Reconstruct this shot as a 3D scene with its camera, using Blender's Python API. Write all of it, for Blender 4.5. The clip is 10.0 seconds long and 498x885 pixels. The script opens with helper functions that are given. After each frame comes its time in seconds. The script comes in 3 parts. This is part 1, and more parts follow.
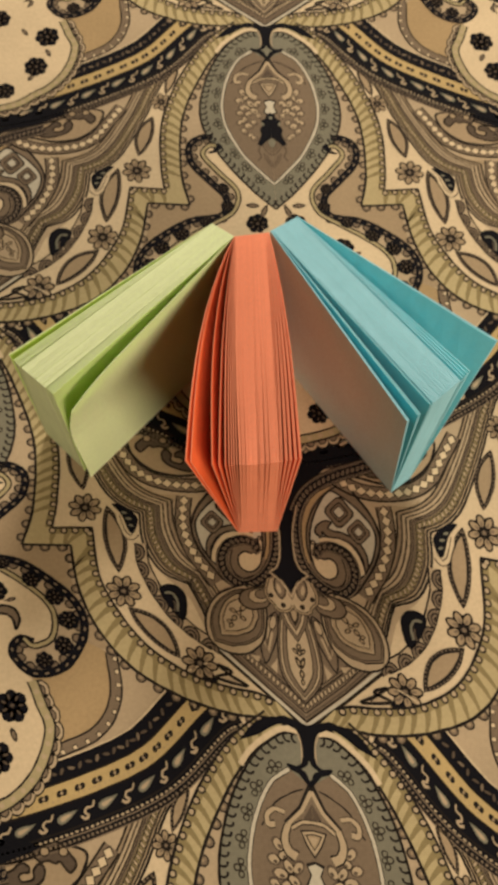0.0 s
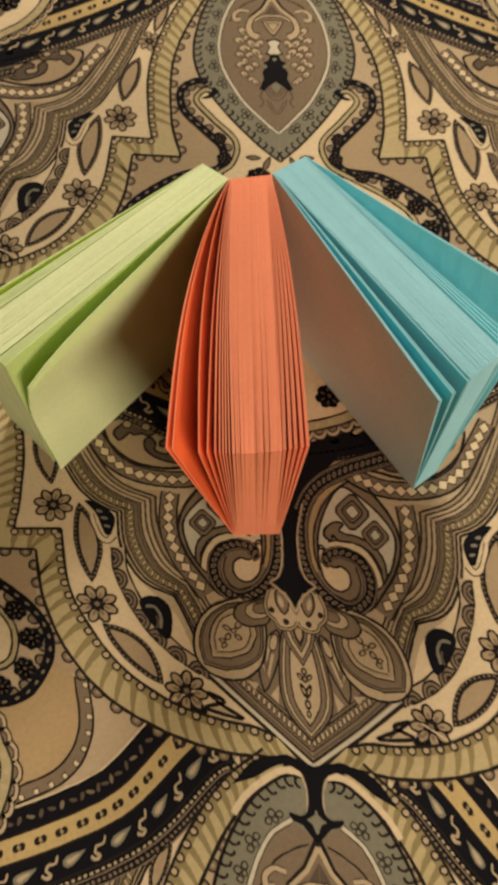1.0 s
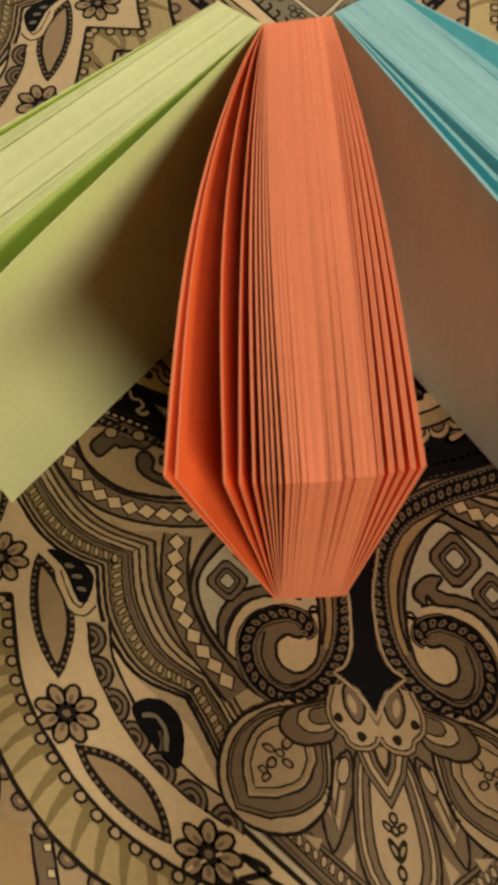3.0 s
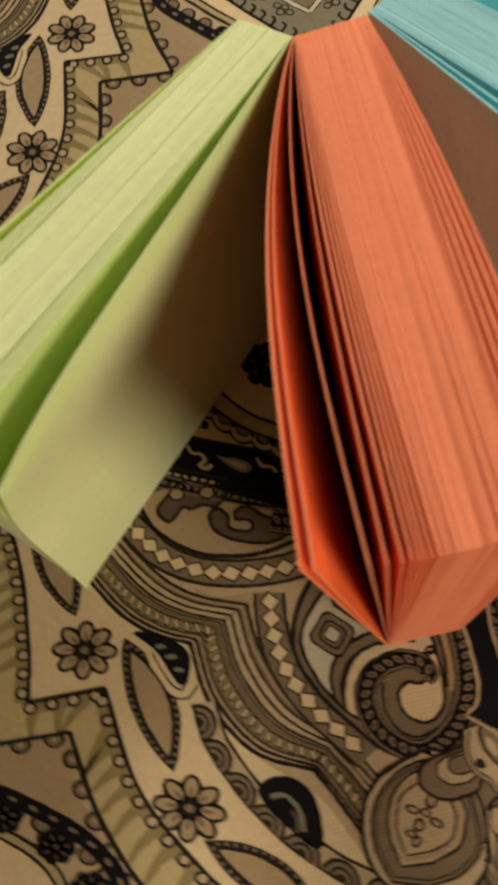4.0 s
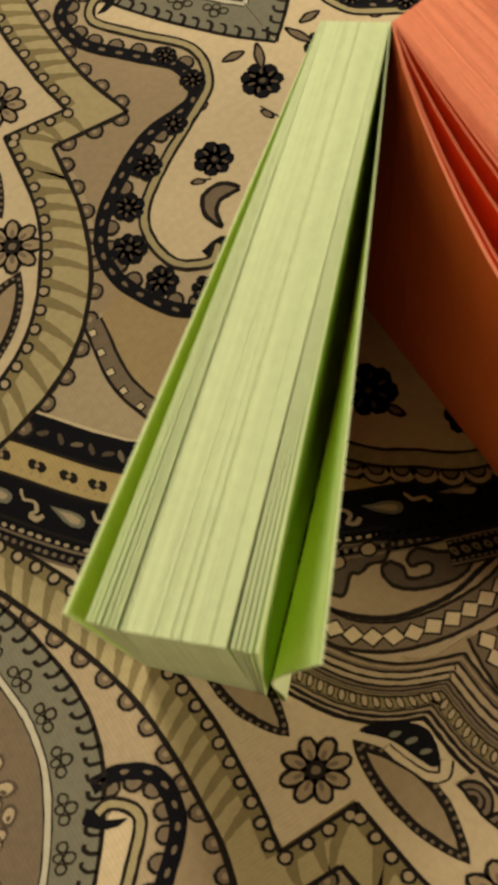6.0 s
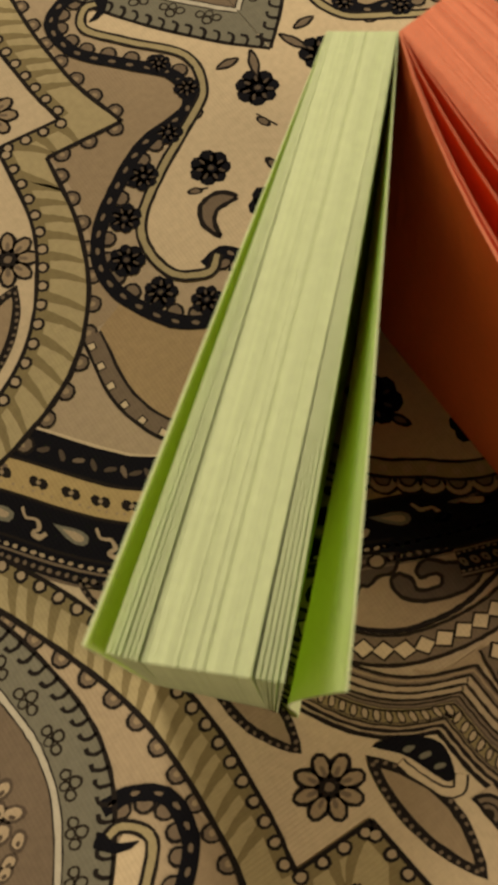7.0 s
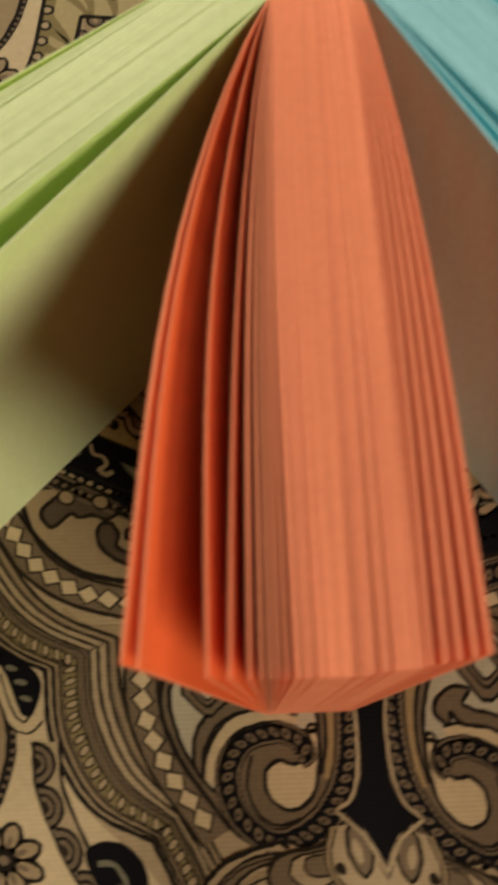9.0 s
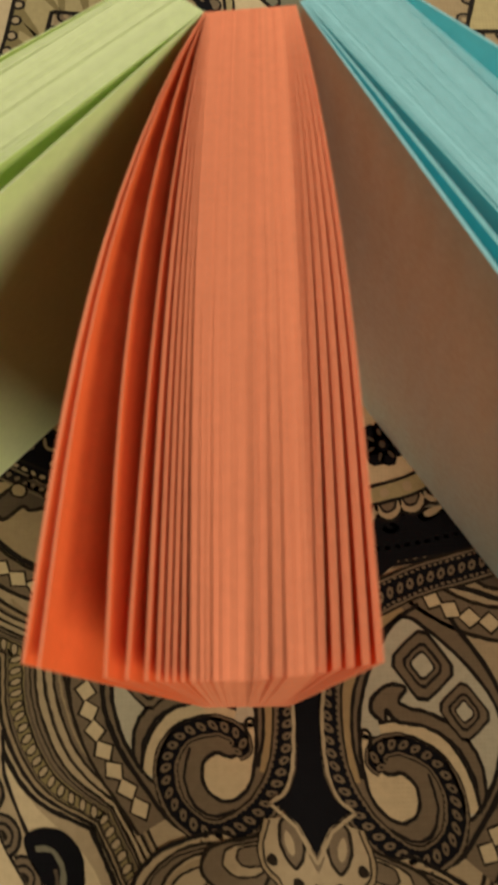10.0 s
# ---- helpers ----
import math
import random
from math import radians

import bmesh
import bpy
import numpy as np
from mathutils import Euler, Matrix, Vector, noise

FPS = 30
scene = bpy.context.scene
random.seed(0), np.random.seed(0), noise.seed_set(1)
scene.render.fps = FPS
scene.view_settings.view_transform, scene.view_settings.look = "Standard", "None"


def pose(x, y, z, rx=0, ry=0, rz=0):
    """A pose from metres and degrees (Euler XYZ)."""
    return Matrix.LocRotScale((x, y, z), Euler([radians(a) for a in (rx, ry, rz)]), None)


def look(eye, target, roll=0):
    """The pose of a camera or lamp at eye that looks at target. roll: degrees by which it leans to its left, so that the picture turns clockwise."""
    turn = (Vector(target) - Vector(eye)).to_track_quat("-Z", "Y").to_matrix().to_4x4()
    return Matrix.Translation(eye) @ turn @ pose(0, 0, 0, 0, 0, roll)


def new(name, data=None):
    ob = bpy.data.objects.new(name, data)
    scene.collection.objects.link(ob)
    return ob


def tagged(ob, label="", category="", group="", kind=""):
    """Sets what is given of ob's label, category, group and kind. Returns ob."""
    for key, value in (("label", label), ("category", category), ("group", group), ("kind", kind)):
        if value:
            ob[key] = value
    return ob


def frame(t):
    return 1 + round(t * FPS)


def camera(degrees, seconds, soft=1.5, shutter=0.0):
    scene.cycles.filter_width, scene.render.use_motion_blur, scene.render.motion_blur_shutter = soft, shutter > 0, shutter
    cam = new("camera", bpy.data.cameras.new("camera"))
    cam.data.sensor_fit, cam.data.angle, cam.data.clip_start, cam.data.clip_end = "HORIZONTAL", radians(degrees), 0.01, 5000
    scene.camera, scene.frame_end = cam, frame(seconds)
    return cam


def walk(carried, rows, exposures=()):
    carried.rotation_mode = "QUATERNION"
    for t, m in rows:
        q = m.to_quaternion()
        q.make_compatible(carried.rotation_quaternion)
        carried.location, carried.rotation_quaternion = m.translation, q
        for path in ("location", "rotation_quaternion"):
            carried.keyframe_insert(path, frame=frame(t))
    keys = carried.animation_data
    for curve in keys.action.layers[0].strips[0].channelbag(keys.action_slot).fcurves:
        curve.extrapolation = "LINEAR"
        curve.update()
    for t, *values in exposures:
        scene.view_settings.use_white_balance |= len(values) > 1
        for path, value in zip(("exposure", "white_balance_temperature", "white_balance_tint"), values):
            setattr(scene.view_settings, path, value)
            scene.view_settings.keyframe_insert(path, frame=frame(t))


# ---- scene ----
cam = camera(29.0, 10.0, soft=4.1, shutter=0.6)
cam.data.dof.use_dof, cam.data.dof.focus_distance, cam.data.dof.aperture_fstop = True, 0.23, 85.0   # a phone held close: near things a little soft
PATH = [
    (0.0, -0.0309, -0.0326, 0.3361, 22.21, -1.70, -2.27),
    (0.5, -0.0289, -0.0270, 0.3130, 22.20, -1.70, -2.13),
    (1.0, -0.0265, -0.0158, 0.2857, 22.06, -1.54, -1.90),
    (1.5, -0.0269, -0.0034, 0.2581, 22.05, -1.27, -1.77),
    (2.0, -0.0286, 0.0105, 0.2325, 22.08, -1.00, -1.73),
    (3.5, -0.0312, 0.0322, 0.1824, 22.34, 0.65, -5.10),
    (4.0, -0.0438, 0.0429, 0.1816, 21.43, 2.68, -11.76),
    (4.5, -0.0573, 0.0522, 0.1806, 21.29, 2.82, -18.39),
    (5.0, -0.0675, 0.0619, 0.1752, 20.94, 3.73, -23.50),
    (5.5, -0.0767, 0.0717, 0.1699, 20.06, 3.67, -29.60),
    (7.0, -0.0808, 0.0825, 0.1662, 19.88, 2.78, -33.85),
    (7.5, -0.0794, 0.0812, 0.1662, 19.82, 2.19, -33.38),
    (8.0, -0.0721, 0.0681, 0.1596, 20.16, -1.23, -24.05),
    (8.5, -0.0537, 0.0534, 0.1565, 20.89, -2.52, -10.71),
    (9.0, -0.0297, 0.0577, 0.1629, 19.85, -2.07, -2.20),
    (9.5, -0.0240, 0.0600, 0.1652, 19.88, -2.71, -1.21),
    (10.0, -0.0205, 0.0588, 0.1669, 18.90, -2.40, -0.84),
]
walk(cam, [(t, pose(x, y, z, rx, ry, rz)) for t, x, y, z, rx, ry, rz in PATH], exposures=[(0.0, 0.06, 6200, 13), (2.0, 0.06, 6600, 12), (3.5, -0.13, 6750, 11), (4.0, -0.04, 6450, 10), (4.5, 0.15, 6250, 8), (5.5, 0.10, 6300, 4), (7.0, -0.22, 6550, 10), (7.5, -0.22, 6600, 12), (8.5, 0.00, 6650, 13), (9.0, -0.10, 6250, 8), (9.5, 0.0, 5850, 6), (10.0, -0.16, 6200, 4)])

# ---- light: a shaded lamp in front and to the right, an added fill light behind, a dim warm room ----
world = bpy.data.worlds.new("room_air")
world.use_nodes = True
world.node_tree.nodes["Background"].inputs[0].default_value = (1.0, 0.86, 0.66, 1)
world.node_tree.nodes["Background"].inputs[1].default_value = 0.015
scene.world = world


def area_lamp(name, eye, target, size, watts, colour):
    data = bpy.data.lights.new(name, "AREA")
    data.shape, data.size, data.energy, data.color = "DISK", size, watts, colour
    ob = new(name, data)
    ob.matrix_world = look(eye, target)
    return ob


area_lamp("table_lamp_light", (0.89, -1.48, 0.97), (0, 0.22, 0.03), 0.86, 38.0, (1.0, 0.81, 0.57))
# unseen fill, added to lift the far cloth and the pad tops
area_lamp("back_fill_light", (0.2, 0.95, 0.95), (0, 0.18, 0), 0.45, 15.5, (1.0, 0.85, 0.65))


# ---- materials ----
def shader(name, colour, rough=0.8, spread=0.06, grain=400.0, stain=9.0, bump=0.15, through_light=0.0, weave=False, sheen=0.25, glow=None, vary=0.0):
    m = bpy.data.materials.new(name)
    m.use_nodes = True
    nt = m.node_tree
    N, L = nt.nodes, nt.links
    b = N["Principled BSDF"]
    b.inputs["Roughness"].default_value = rough
    b.inputs["Specular IOR Level"].default_value = sheen
    tc = N.new("ShaderNodeTexCoord")
    n1, n2 = N.new("ShaderNodeTexNoise"), N.new("ShaderNodeTexNoise")
    n1.inputs["Scale"].default_value, n2.inputs["Scale"].default_value = grain, stain
    n1.inputs["Detail"].default_value = n2.inputs["Detail"].default_value = 3
    for n in (n1, n2):
        L.new(tc.outputs["Object"], n.inputs["Vector"])
    mix = N.new("ShaderNodeMath")
    mix.operation = "ADD"
    L.new(n1.outputs["Fac"], mix.inputs[0])
    L.new(n2.outputs["Fac"], mix.inputs[1])
    ramp = N.new("ShaderNodeMapRange")
    ramp.inputs[1].default_value, ramp.inputs[2].default_value = 0.7, 1.3
    ramp.inputs[3].default_value, ramp.inputs[4].default_value = 1 - spread * 2, 1 + spread * 2
    L.new(mix.outputs[0], ramp.inputs[0])
    mul = N.new("ShaderNodeVectorMath")
    mul.operation = "SCALE"
    mul.inputs[0].default_value = colour
    if vary:
        info, own, both = N.new("ShaderNodeObjectInfo"), N.new("ShaderNodeMapRange"), N.new("ShaderNodeMath")
        own.inputs[3].default_value, own.inputs[4].default_value = 1 - vary, 1 + vary
        both.operation = "MULTIPLY"
        L.new(info.outputs["Random"], own.inputs[0])
        L.new(own.outputs[0], both.inputs[0])
        L.new(ramp.outputs[0], both.inputs[1])
        L.new(both.outputs[0], mul.inputs["Scale"])
    else:
        L.new(ramp.outputs[0], mul.inputs["Scale"])
    L.new(mul.outputs[0], b.inputs["Base Color"])
    bp = N.new("ShaderNodeBump")
    bp.inputs["Strength"].default_value, bp.inputs["Distance"].default_value = bump, 0.0003
    if weave:
        wx, wy = N.new("ShaderNodeTexWave"), N.new("ShaderNodeTexWave")
        wx.bands_direction, wy.bands_direction = "X", "Y"
        add = N.new("ShaderNodeMath")
        add.operation = "ADD"
        for wv in (wx, wy):
            wv.inputs["Scale"].default_value, wv.inputs["Distortion"].default_value = 420.0, 0.6
            L.new(tc.outputs["Object"], wv.inputs["Vector"])
        L.new(wx.outputs["Fac"], add.inputs[0])
        L.new(wy.outputs["Fac"], add.inputs[1])
        L.new(add.outputs[0], bp.inputs["Height"])
        soft_fold, lay = N.new("ShaderNodeTexNoise"), N.new("ShaderNodeBump")
        soft_fold.inputs["Scale"].default_value, soft_fold.inputs["Detail"].default_value = 13.0, 1.0
        lay.inputs["Strength"].default_value, lay.inputs["Distance"].default_value = 0.5, 0.004
        L.new(tc.outputs["Object"], soft_fold.inputs["Vector"])
        L.new(soft_fold.outputs["Fac"], lay.inputs["Height"])
        L.new(lay.outputs[0], bp.inputs["Normal"])
    else:
        L.new(n1.outputs["Fac"], bp.inputs["Height"])
    L.new(bp.outputs[0], b.inputs["Normal"])
    if through_light:
        tr, ms = N.new("ShaderNodeBsdfTranslucent"), N.new("ShaderNodeMixShader")
        tr.inputs["Color"].default_value = (*(glow or colour), 1)
        ms.inputs[0].default_value = through_light
        L.new(b.outputs[0], ms.inputs[1])
        L.new(tr.outputs[0], ms.inputs[2])
        L.new(ms.outputs[0], N["Material Output"].inputs["Surface"])
    return m


INK = {name: shader("ink_" + name, c, 0.75, 0.05, 700.0, 30.0, 0.12, weave=True, sheen=0.05) for name, c in {
    "ground": (0.37, 0.292, 0.187), "cream": (0.53, 0.43, 0.277), "white": (0.44, 0.405, 0.31), "taupe": (0.162, 0.123, 0.082),
    "tan": (0.30, 0.228, 0.139), "brown": (0.085, 0.064, 0.045), "khaki": (0.32, 0.27, 0.147), "olive": (0.215, 0.173, 0.083), "straw": (0.38, 0.317, 0.17),
    "yellow": (0.40, 0.30, 0.135), "sage": (0.165, 0.157, 0.114), "umber": (0.021, 0.016, 0.011), "gold": (0.32, 0.232, 0.121), "line": (0.016, 0.013, 0.011), "black": (0.006, 0.006, 0.008)}.items()}
PAPER = {   # the broad side and the paler cut edge of the sheets
    "green": (shader("green_paper", (0.65, 0.71, 0.38), 0.85, 0.04, 900.0, 25.0, 0.1, 0.48, glow=(0.78, 1.0, 0.20)), shader("green_cut_edge", (0.58, 0.67, 0.395), 0.9, 0.03, 900.0, 60.0, 0.1, vary=0.06)),
    "orange": (shader("orange_paper", (0.92, 0.20, 0.055), 0.85, 0.04, 900.0, 25.0, 0.1, 0.28, glow=(1.0, 0.27, 0.05)), shader("orange_cut_edge", (0.70, 0.235, 0.13), 0.9, 0.03, 900.0, 60.0, 0.1, vary=0.06)),
    "blue": (shader("blue_paper", (0.40, 0.78, 0.86), 0.85, 0.04, 900.0, 25.0, 0.1, 0.56, glow=(0.18, 0.95, 1.0)), shader("blue_cut_edge", (0.26, 0.54, 0.64), 0.9, 0.03, 900.0, 60.0, 0.1, vary=0.06))}
LIT_PAPER = {   # a pad's first sheet: same paper, paler to carry direct and bounced light
    "green": shader("green_lit_paper", (0.80, 0.82, 0.59), 0.85, 0.04, 900.0, 25.0, 0.1, 0.42, glow=(0.72, 1.0, 0.18)),
    "blue": shader("blue_lit_paper", (0.54, 0.88, 0.96), 0.85, 0.04, 900.0, 25.0, 0.1, 0.06, glow=(0.4, 0.8, 0.85))}
WALL = shader("plain_wall_paint", (0.38, 0.335, 0.27), 0.9, 0.03, 60.0, 2.0, 0.1)


def part(name, verts, faces, material, parent=None, label="", smooth=False):
    me = bpy.data.meshes.new(name)
    me.from_pydata(verts, [], faces)
    me.materials.append(material)
    if smooth:
        me.polygons.foreach_set("use_smooth", [True] * len(me.polygons))
    ob = new(name, me)
    ob.parent = parent
    return tagged(ob, label)


def slab(name, lo, hi, material):
    (a, b, c), (d, e, f) = lo, hi
    v = [(a, b, c), (d, b, c), (d, e, c), (a, e, c), (a, b, f), (d, b, f), (d, e, f), (a, e, f)]
    return part(name, v, [(3, 2, 1, 0), (4, 5, 6, 7), (0, 1, 5, 4), (1, 2, 6, 5), (2, 3, 7, 6), (3, 0, 4, 7)], material)


# ---- the room that closes the place ----
for name, lo, hi in (("wall_north", (-2, 2.0, -0.7), (2, 2.1, 1.8)), ("wall_south", (-2, -2.1, -0.7), (2, -2.0, 1.8)),
                     ("wall_east", (2.0, -2.1, -0.7), (2.1, 2.1, 1.8)), ("wall_west", (-2.1, -2.1, -0.7), (-2.0, 2.1, 1.8)),
                     ("ceiling", (-2.1, -2.1, 1.8), (2.1, 2.1, 1.9)), ("floor", (-2.1, -2.1, -0.8), (2.1, 2.1, -0.7))):
    tagged(slab(name, lo, hi, WALL), "plain warm painted " + name.split("_")[0] + " closing the room", name.split("_")[0], kind="structure")

# ---- the table under the cloth ----
WOOD = shader("plain_table_wood", (0.24, 0.15, 0.08), 0.5, 0.03, 60.0, 2.0, 0.1)
table = tagged(new("table"), "plain wooden table fully covered by a printed cloth", "table")
table.location = (0, 0.04, -0.7)
slab("tabletop", (-0.66, -0.76, 0.658), (0.66, 0.76, 0.688), WOOD).parent = table
for lo, hi in (((-0.54, -0.67, 0.57), (0.54, -0.65, 0.658)), ((-0.54, 0.65, 0.57), (0.54, 0.67, 0.658)),
               ((-0.57, -0.62, 0.57), (-0.55, 0.62, 0.658)), ((0.55, -0.62, 0.57), (0.57, 0.62, 0.658))):
    slab("apron", lo, hi, WOOD).parent = table
for sx in (-1, 1):
    for sy in (-1, 1):
        v = [(sx * 0.57 + i * w, sy * 0.65 + j * w, z) for z, w in ((0.0, 0.02), (0.658, 0.03)) for i, j in ((-1, -1), (1, -1), (1, 1), (-1, 1))]
        part("leg", v, [(3, 2, 1, 0), (4, 5, 6, 7), (0, 1, 5, 4), (1, 2, 6, 5), (2, 3, 7, 6), (3, 0, 4, 7)], WOOD, table)

# ---- the printed cloth: a repeat drawn as curves in millimetres, mirrored and half-dropped ----
WIDE, HIGH = 131.0, 309.0


def smoothstep(a, b, x):
    t = np.clip((x - a) / (b - a), 0, 1)
    return t * t * (3 - 2 * t)


def drift(v):
    """The print's slant and sideways drift on the loosely laid cloth; v in mm, gives metres."""
    x, y = v[:, 0] / 1000, v[:, 1] / 1000
    for _ in range(3):
        k = -0.025 - 0.155 * (1 - smoothstep(0.005, 0.135, y))
        y = v[:, 1] / 1000 + x * k
    x = x - 0.0036 * smoothstep(0, 0.065, y) * (1 - smoothstep(0.09, 0.2, y))
    return x, y


DRAWN = {k: [] for k in INK}   # per ink: (points, faces, layer)


def curve(pts, n=6, closed=False):
    p = np.array(pts, float)
    if len(p) < 3:
        return p
    q = np.vstack([p[-1], p, p[0], p[1]]) if closed else np.vstack([2 * p[0] - p[1], p, 2 * p[-1] - p[-2]])
    out = []
    for i in range(1, len(q) - 2):
        a, b, c, d = q[i - 1], q[i], q[i + 1], q[i + 2]
        for t in np.arange(n) / n:
            out.append(0.5 * (2 * b + (c - a) * t + (2 * a - 5 * b + 4 * c - d) * t * t + (3 * b - a - 3 * c + d) * t ** 3))
    if not closed:
        out.append(p[-1])
    return np.array(out)


def normals(p):
    t = np.gradient(p, axis=0)
    t /= np.linalg.norm(t, axis=1)[:, None] + 1e-9
    return np.stack([-t[:, 1], t[:, 0]], 1)


def even(p, n):
    """The same line with n evenly spaced places."""
    d = np.concatenate([[0], np.cumsum(np.linalg.norm(np.diff(p, axis=0), axis=1))])
    t = np.linspace(0, d[-1], n)
    return np.stack([np.interp(t, d, p[:, 0]), np.interp(t, d, p[:, 1])], 1)


def between(ink, a, b, layer):
    """The field between two lines."""
    k = len(a)
    DRAWN[ink].append((np.vstack([a, b]), [(i, i + 1, k + i + 1, k + i) for i in range(k - 1)], layer))


def strip(ink, p, w, layer, off=0.0, w_end=None, sharp=False):
    """A band of width w (tapering to w_end) along a curve, moved sideways by off."""
    p = np.array(p, float) if sharp else p
    w *= 1.25 if ink in ("line", "umber") and w < 1.2 else 1.0
    nn = normals(p)
    ws = np.linspace(w, w if w_end is None else w_end, len(p))[:, None]
    a, b = p + nn * (off + ws / 2), p + nn * (off - ws / 2)
    k = len(p)
    DRAWN[ink].append((np.vstack([a, b]), [(i + 1, i, k + i, k + i + 1) for i in range(k - 1)], layer))


def fill(ink, p, layer):
    DRAWN[ink].append((np.array(p, float), [tuple(range(len(p)))], layer))


def rim(ink, p, w, layer):
    p = np.vstack([p, p[:1]])
    strip(ink, p, w, layer)


def shape(ink, pts, layer, edge=0.0, edge_ink="line", n=6):
    """A closed curved patch with an outline."""
    p = curve(pts, n, True)
    fill(ink, p, layer)
    if edge:
        rim(edge_ink, p, edge, layer + 1)
    return p


def dot(ink, x, y, r, layer, n=8, long=1.0, turn=0.0):
    a = np.arange(n) * 2 * math.pi / n
    c, s = math.cos(turn), math.sin(turn)
    u, w = np.cos(a) * r * long, np.sin(a) * r
    fill(ink, np.stack([x + u * c - w * s, y + u * s + w * c], 1), layer)


def spots(p, step, off=0.0, start=0.5):
    """Even places along a curve: x, y, direction."""
    d = np.concatenate([[0], np.cumsum(np.linalg.norm(np.diff(p, axis=0), axis=1))])
    nn = normals(p)
    for s in np.arange(step * start, d[-1], step):
        i = min(int(np.searchsorted(d, s)) - 1, len(p) - 2)
        i = max(i, 0)
        f = (s - d[i]) / max(d[i + 1] - d[i], 1e-6)
        q = p[i] * (1 - f) + p[i + 1] * f + nn[i] * off
        yield q[0], q[1], math.atan2(nn[i][1], nn[i][0]) - math.pi / 2


def beads(p, step, r, layer, ink="cream", off=0.0, edge=0.5, long=1.0, n=8):
    for x, y, a in spots(p, step, off):
        dot("line", x, y, r + edge, layer, n, long, a)
        dot(ink, x, y, r, layer + 1, n, long, a)


def bumps(p, step, r, layer, ink="khaki", off=0.0, edge=0.55):
    """Half discs that sit on a line, outlined."""
    for x, y, a in spots(p, step, off):
        dot("line", x, y, r + edge, layer, 10)
        dot("taupe", x, y, r, layer + 1, 8)
        dot(ink, x, y, r * 0.45, layer + 2, 7)


def bloom(x, y, r, layer, turn=0.2, petals=8, ink="tan", heart="taupe"):
    """A daisy with outlined round petals."""
    for k in range(petals):
        a = turn + k * 2 * math.pi / petals
        cx, cy = x + math.cos(a) * r * 0.62, y + math.sin(a) * r * 0.62
        dot("line", cx, cy, r * 0.31, layer, 10, 1.45, a)
    for k in range(petals):
        a = turn + k * 2 * math.pi / petals
        cx, cy = x + math.cos(a) * r * 0.64, y + math.sin(a) * r * 0.64
        dot(ink, cx, cy, r * 0.19, layer + 1, 8, 1.7, a)
        dot("taupe", x + math.cos(a) * r * 0.5, y + math.sin(a) * r * 0.5, r * 0.08, layer + 2, 6, 2.2, a)
    dot("line", x, y, r * 0.24, layer + 2, 10)
    dot(heart, x, y, r * 0.14, layer + 3, 8)


def dark_bloom(x, y, r, layer, turn=0.3):
    """A black flower head of uneven petals with a few greyish flecks."""
    for k in range(7):
        a = turn + k * math.pi / 3.5
        dot("black", x + math.cos(a) * r * 0.66, y + math.sin(a) * r * 0.66, r * (0.44 + 0.05 * math.sin(k * 5 + x)), layer, 8)
    dot("black", x, y, r * 0.6, layer, 8)
    for k in range(7):
        a = turn + 0.3 + k * math.pi / 3.5
        dot("brown", x + math.cos(a) * r * 0.58, y + math.sin(a) * r * 0.58, r * 0.09, layer + 1, 6, 2.2, a)
    dot("brown", x, y, r * 0.16, layer + 1, 6)


def leaf(a, b, w, layer, bow=0.0):
    """A pointed leaf with a wide beaded rim."""
    a, b = np.array(a, float), np.array(b, float)
    d = b - a
    n = np.array([-d[1], d[0]]) / np.linalg.norm(d)
    t = np.linspace(0, 1, 15)[:, None]
    mid = a + d * t + n * bow * np.sin(math.pi * t)

    def ring(k):
        s = w * k * np.sin(math.pi * t) ** 0.8
        up, lo = mid + n * s / 2, mid - n * s / 2
        return np.vstack([up, lo[-2:0:-1]])
    fill("line", ring(1.0), layer)
    c = (a + b) / 2 + n * bow
    inner = c + (ring(0.82) - c) * 0.80
    fill("tan", inner, layer + 2)
    rim("line", inner, 0.4, layer + 3)
    loop = c + (ring(0.98) - c) * 0.90
    for x, y, _ in spots(np.vstack([loop, loop[:1]]), 1.55):
        dot("taupe", x, y, 0.42, layer + 1, 5)


def chain(p, step, layer, ink="ground", r=1.5):
    """Slanting oval links along a band."""
    for x, y, a in spots(p, step):
        dot("umber", x, y, r * 0.62, layer, 8, 1.9, a + 1.1)
        dot(ink, x, y, r * 0.40, layer + 1, 6, 2.2, a + 1.1)


def gems(p, step, layer, r=1.9):
    """Pale rhombs on a brown band."""
    for x, y, a in spots(p, step):
        dot("umber", x, y, r * 1.08, layer, 4, 1.15, a + 0.25 * math.sin(x * 7))
        dot("cream", x, y, r * 0.82, layer + 1, 4, 1.15, a + 0.25 * math.sin(x * 7))


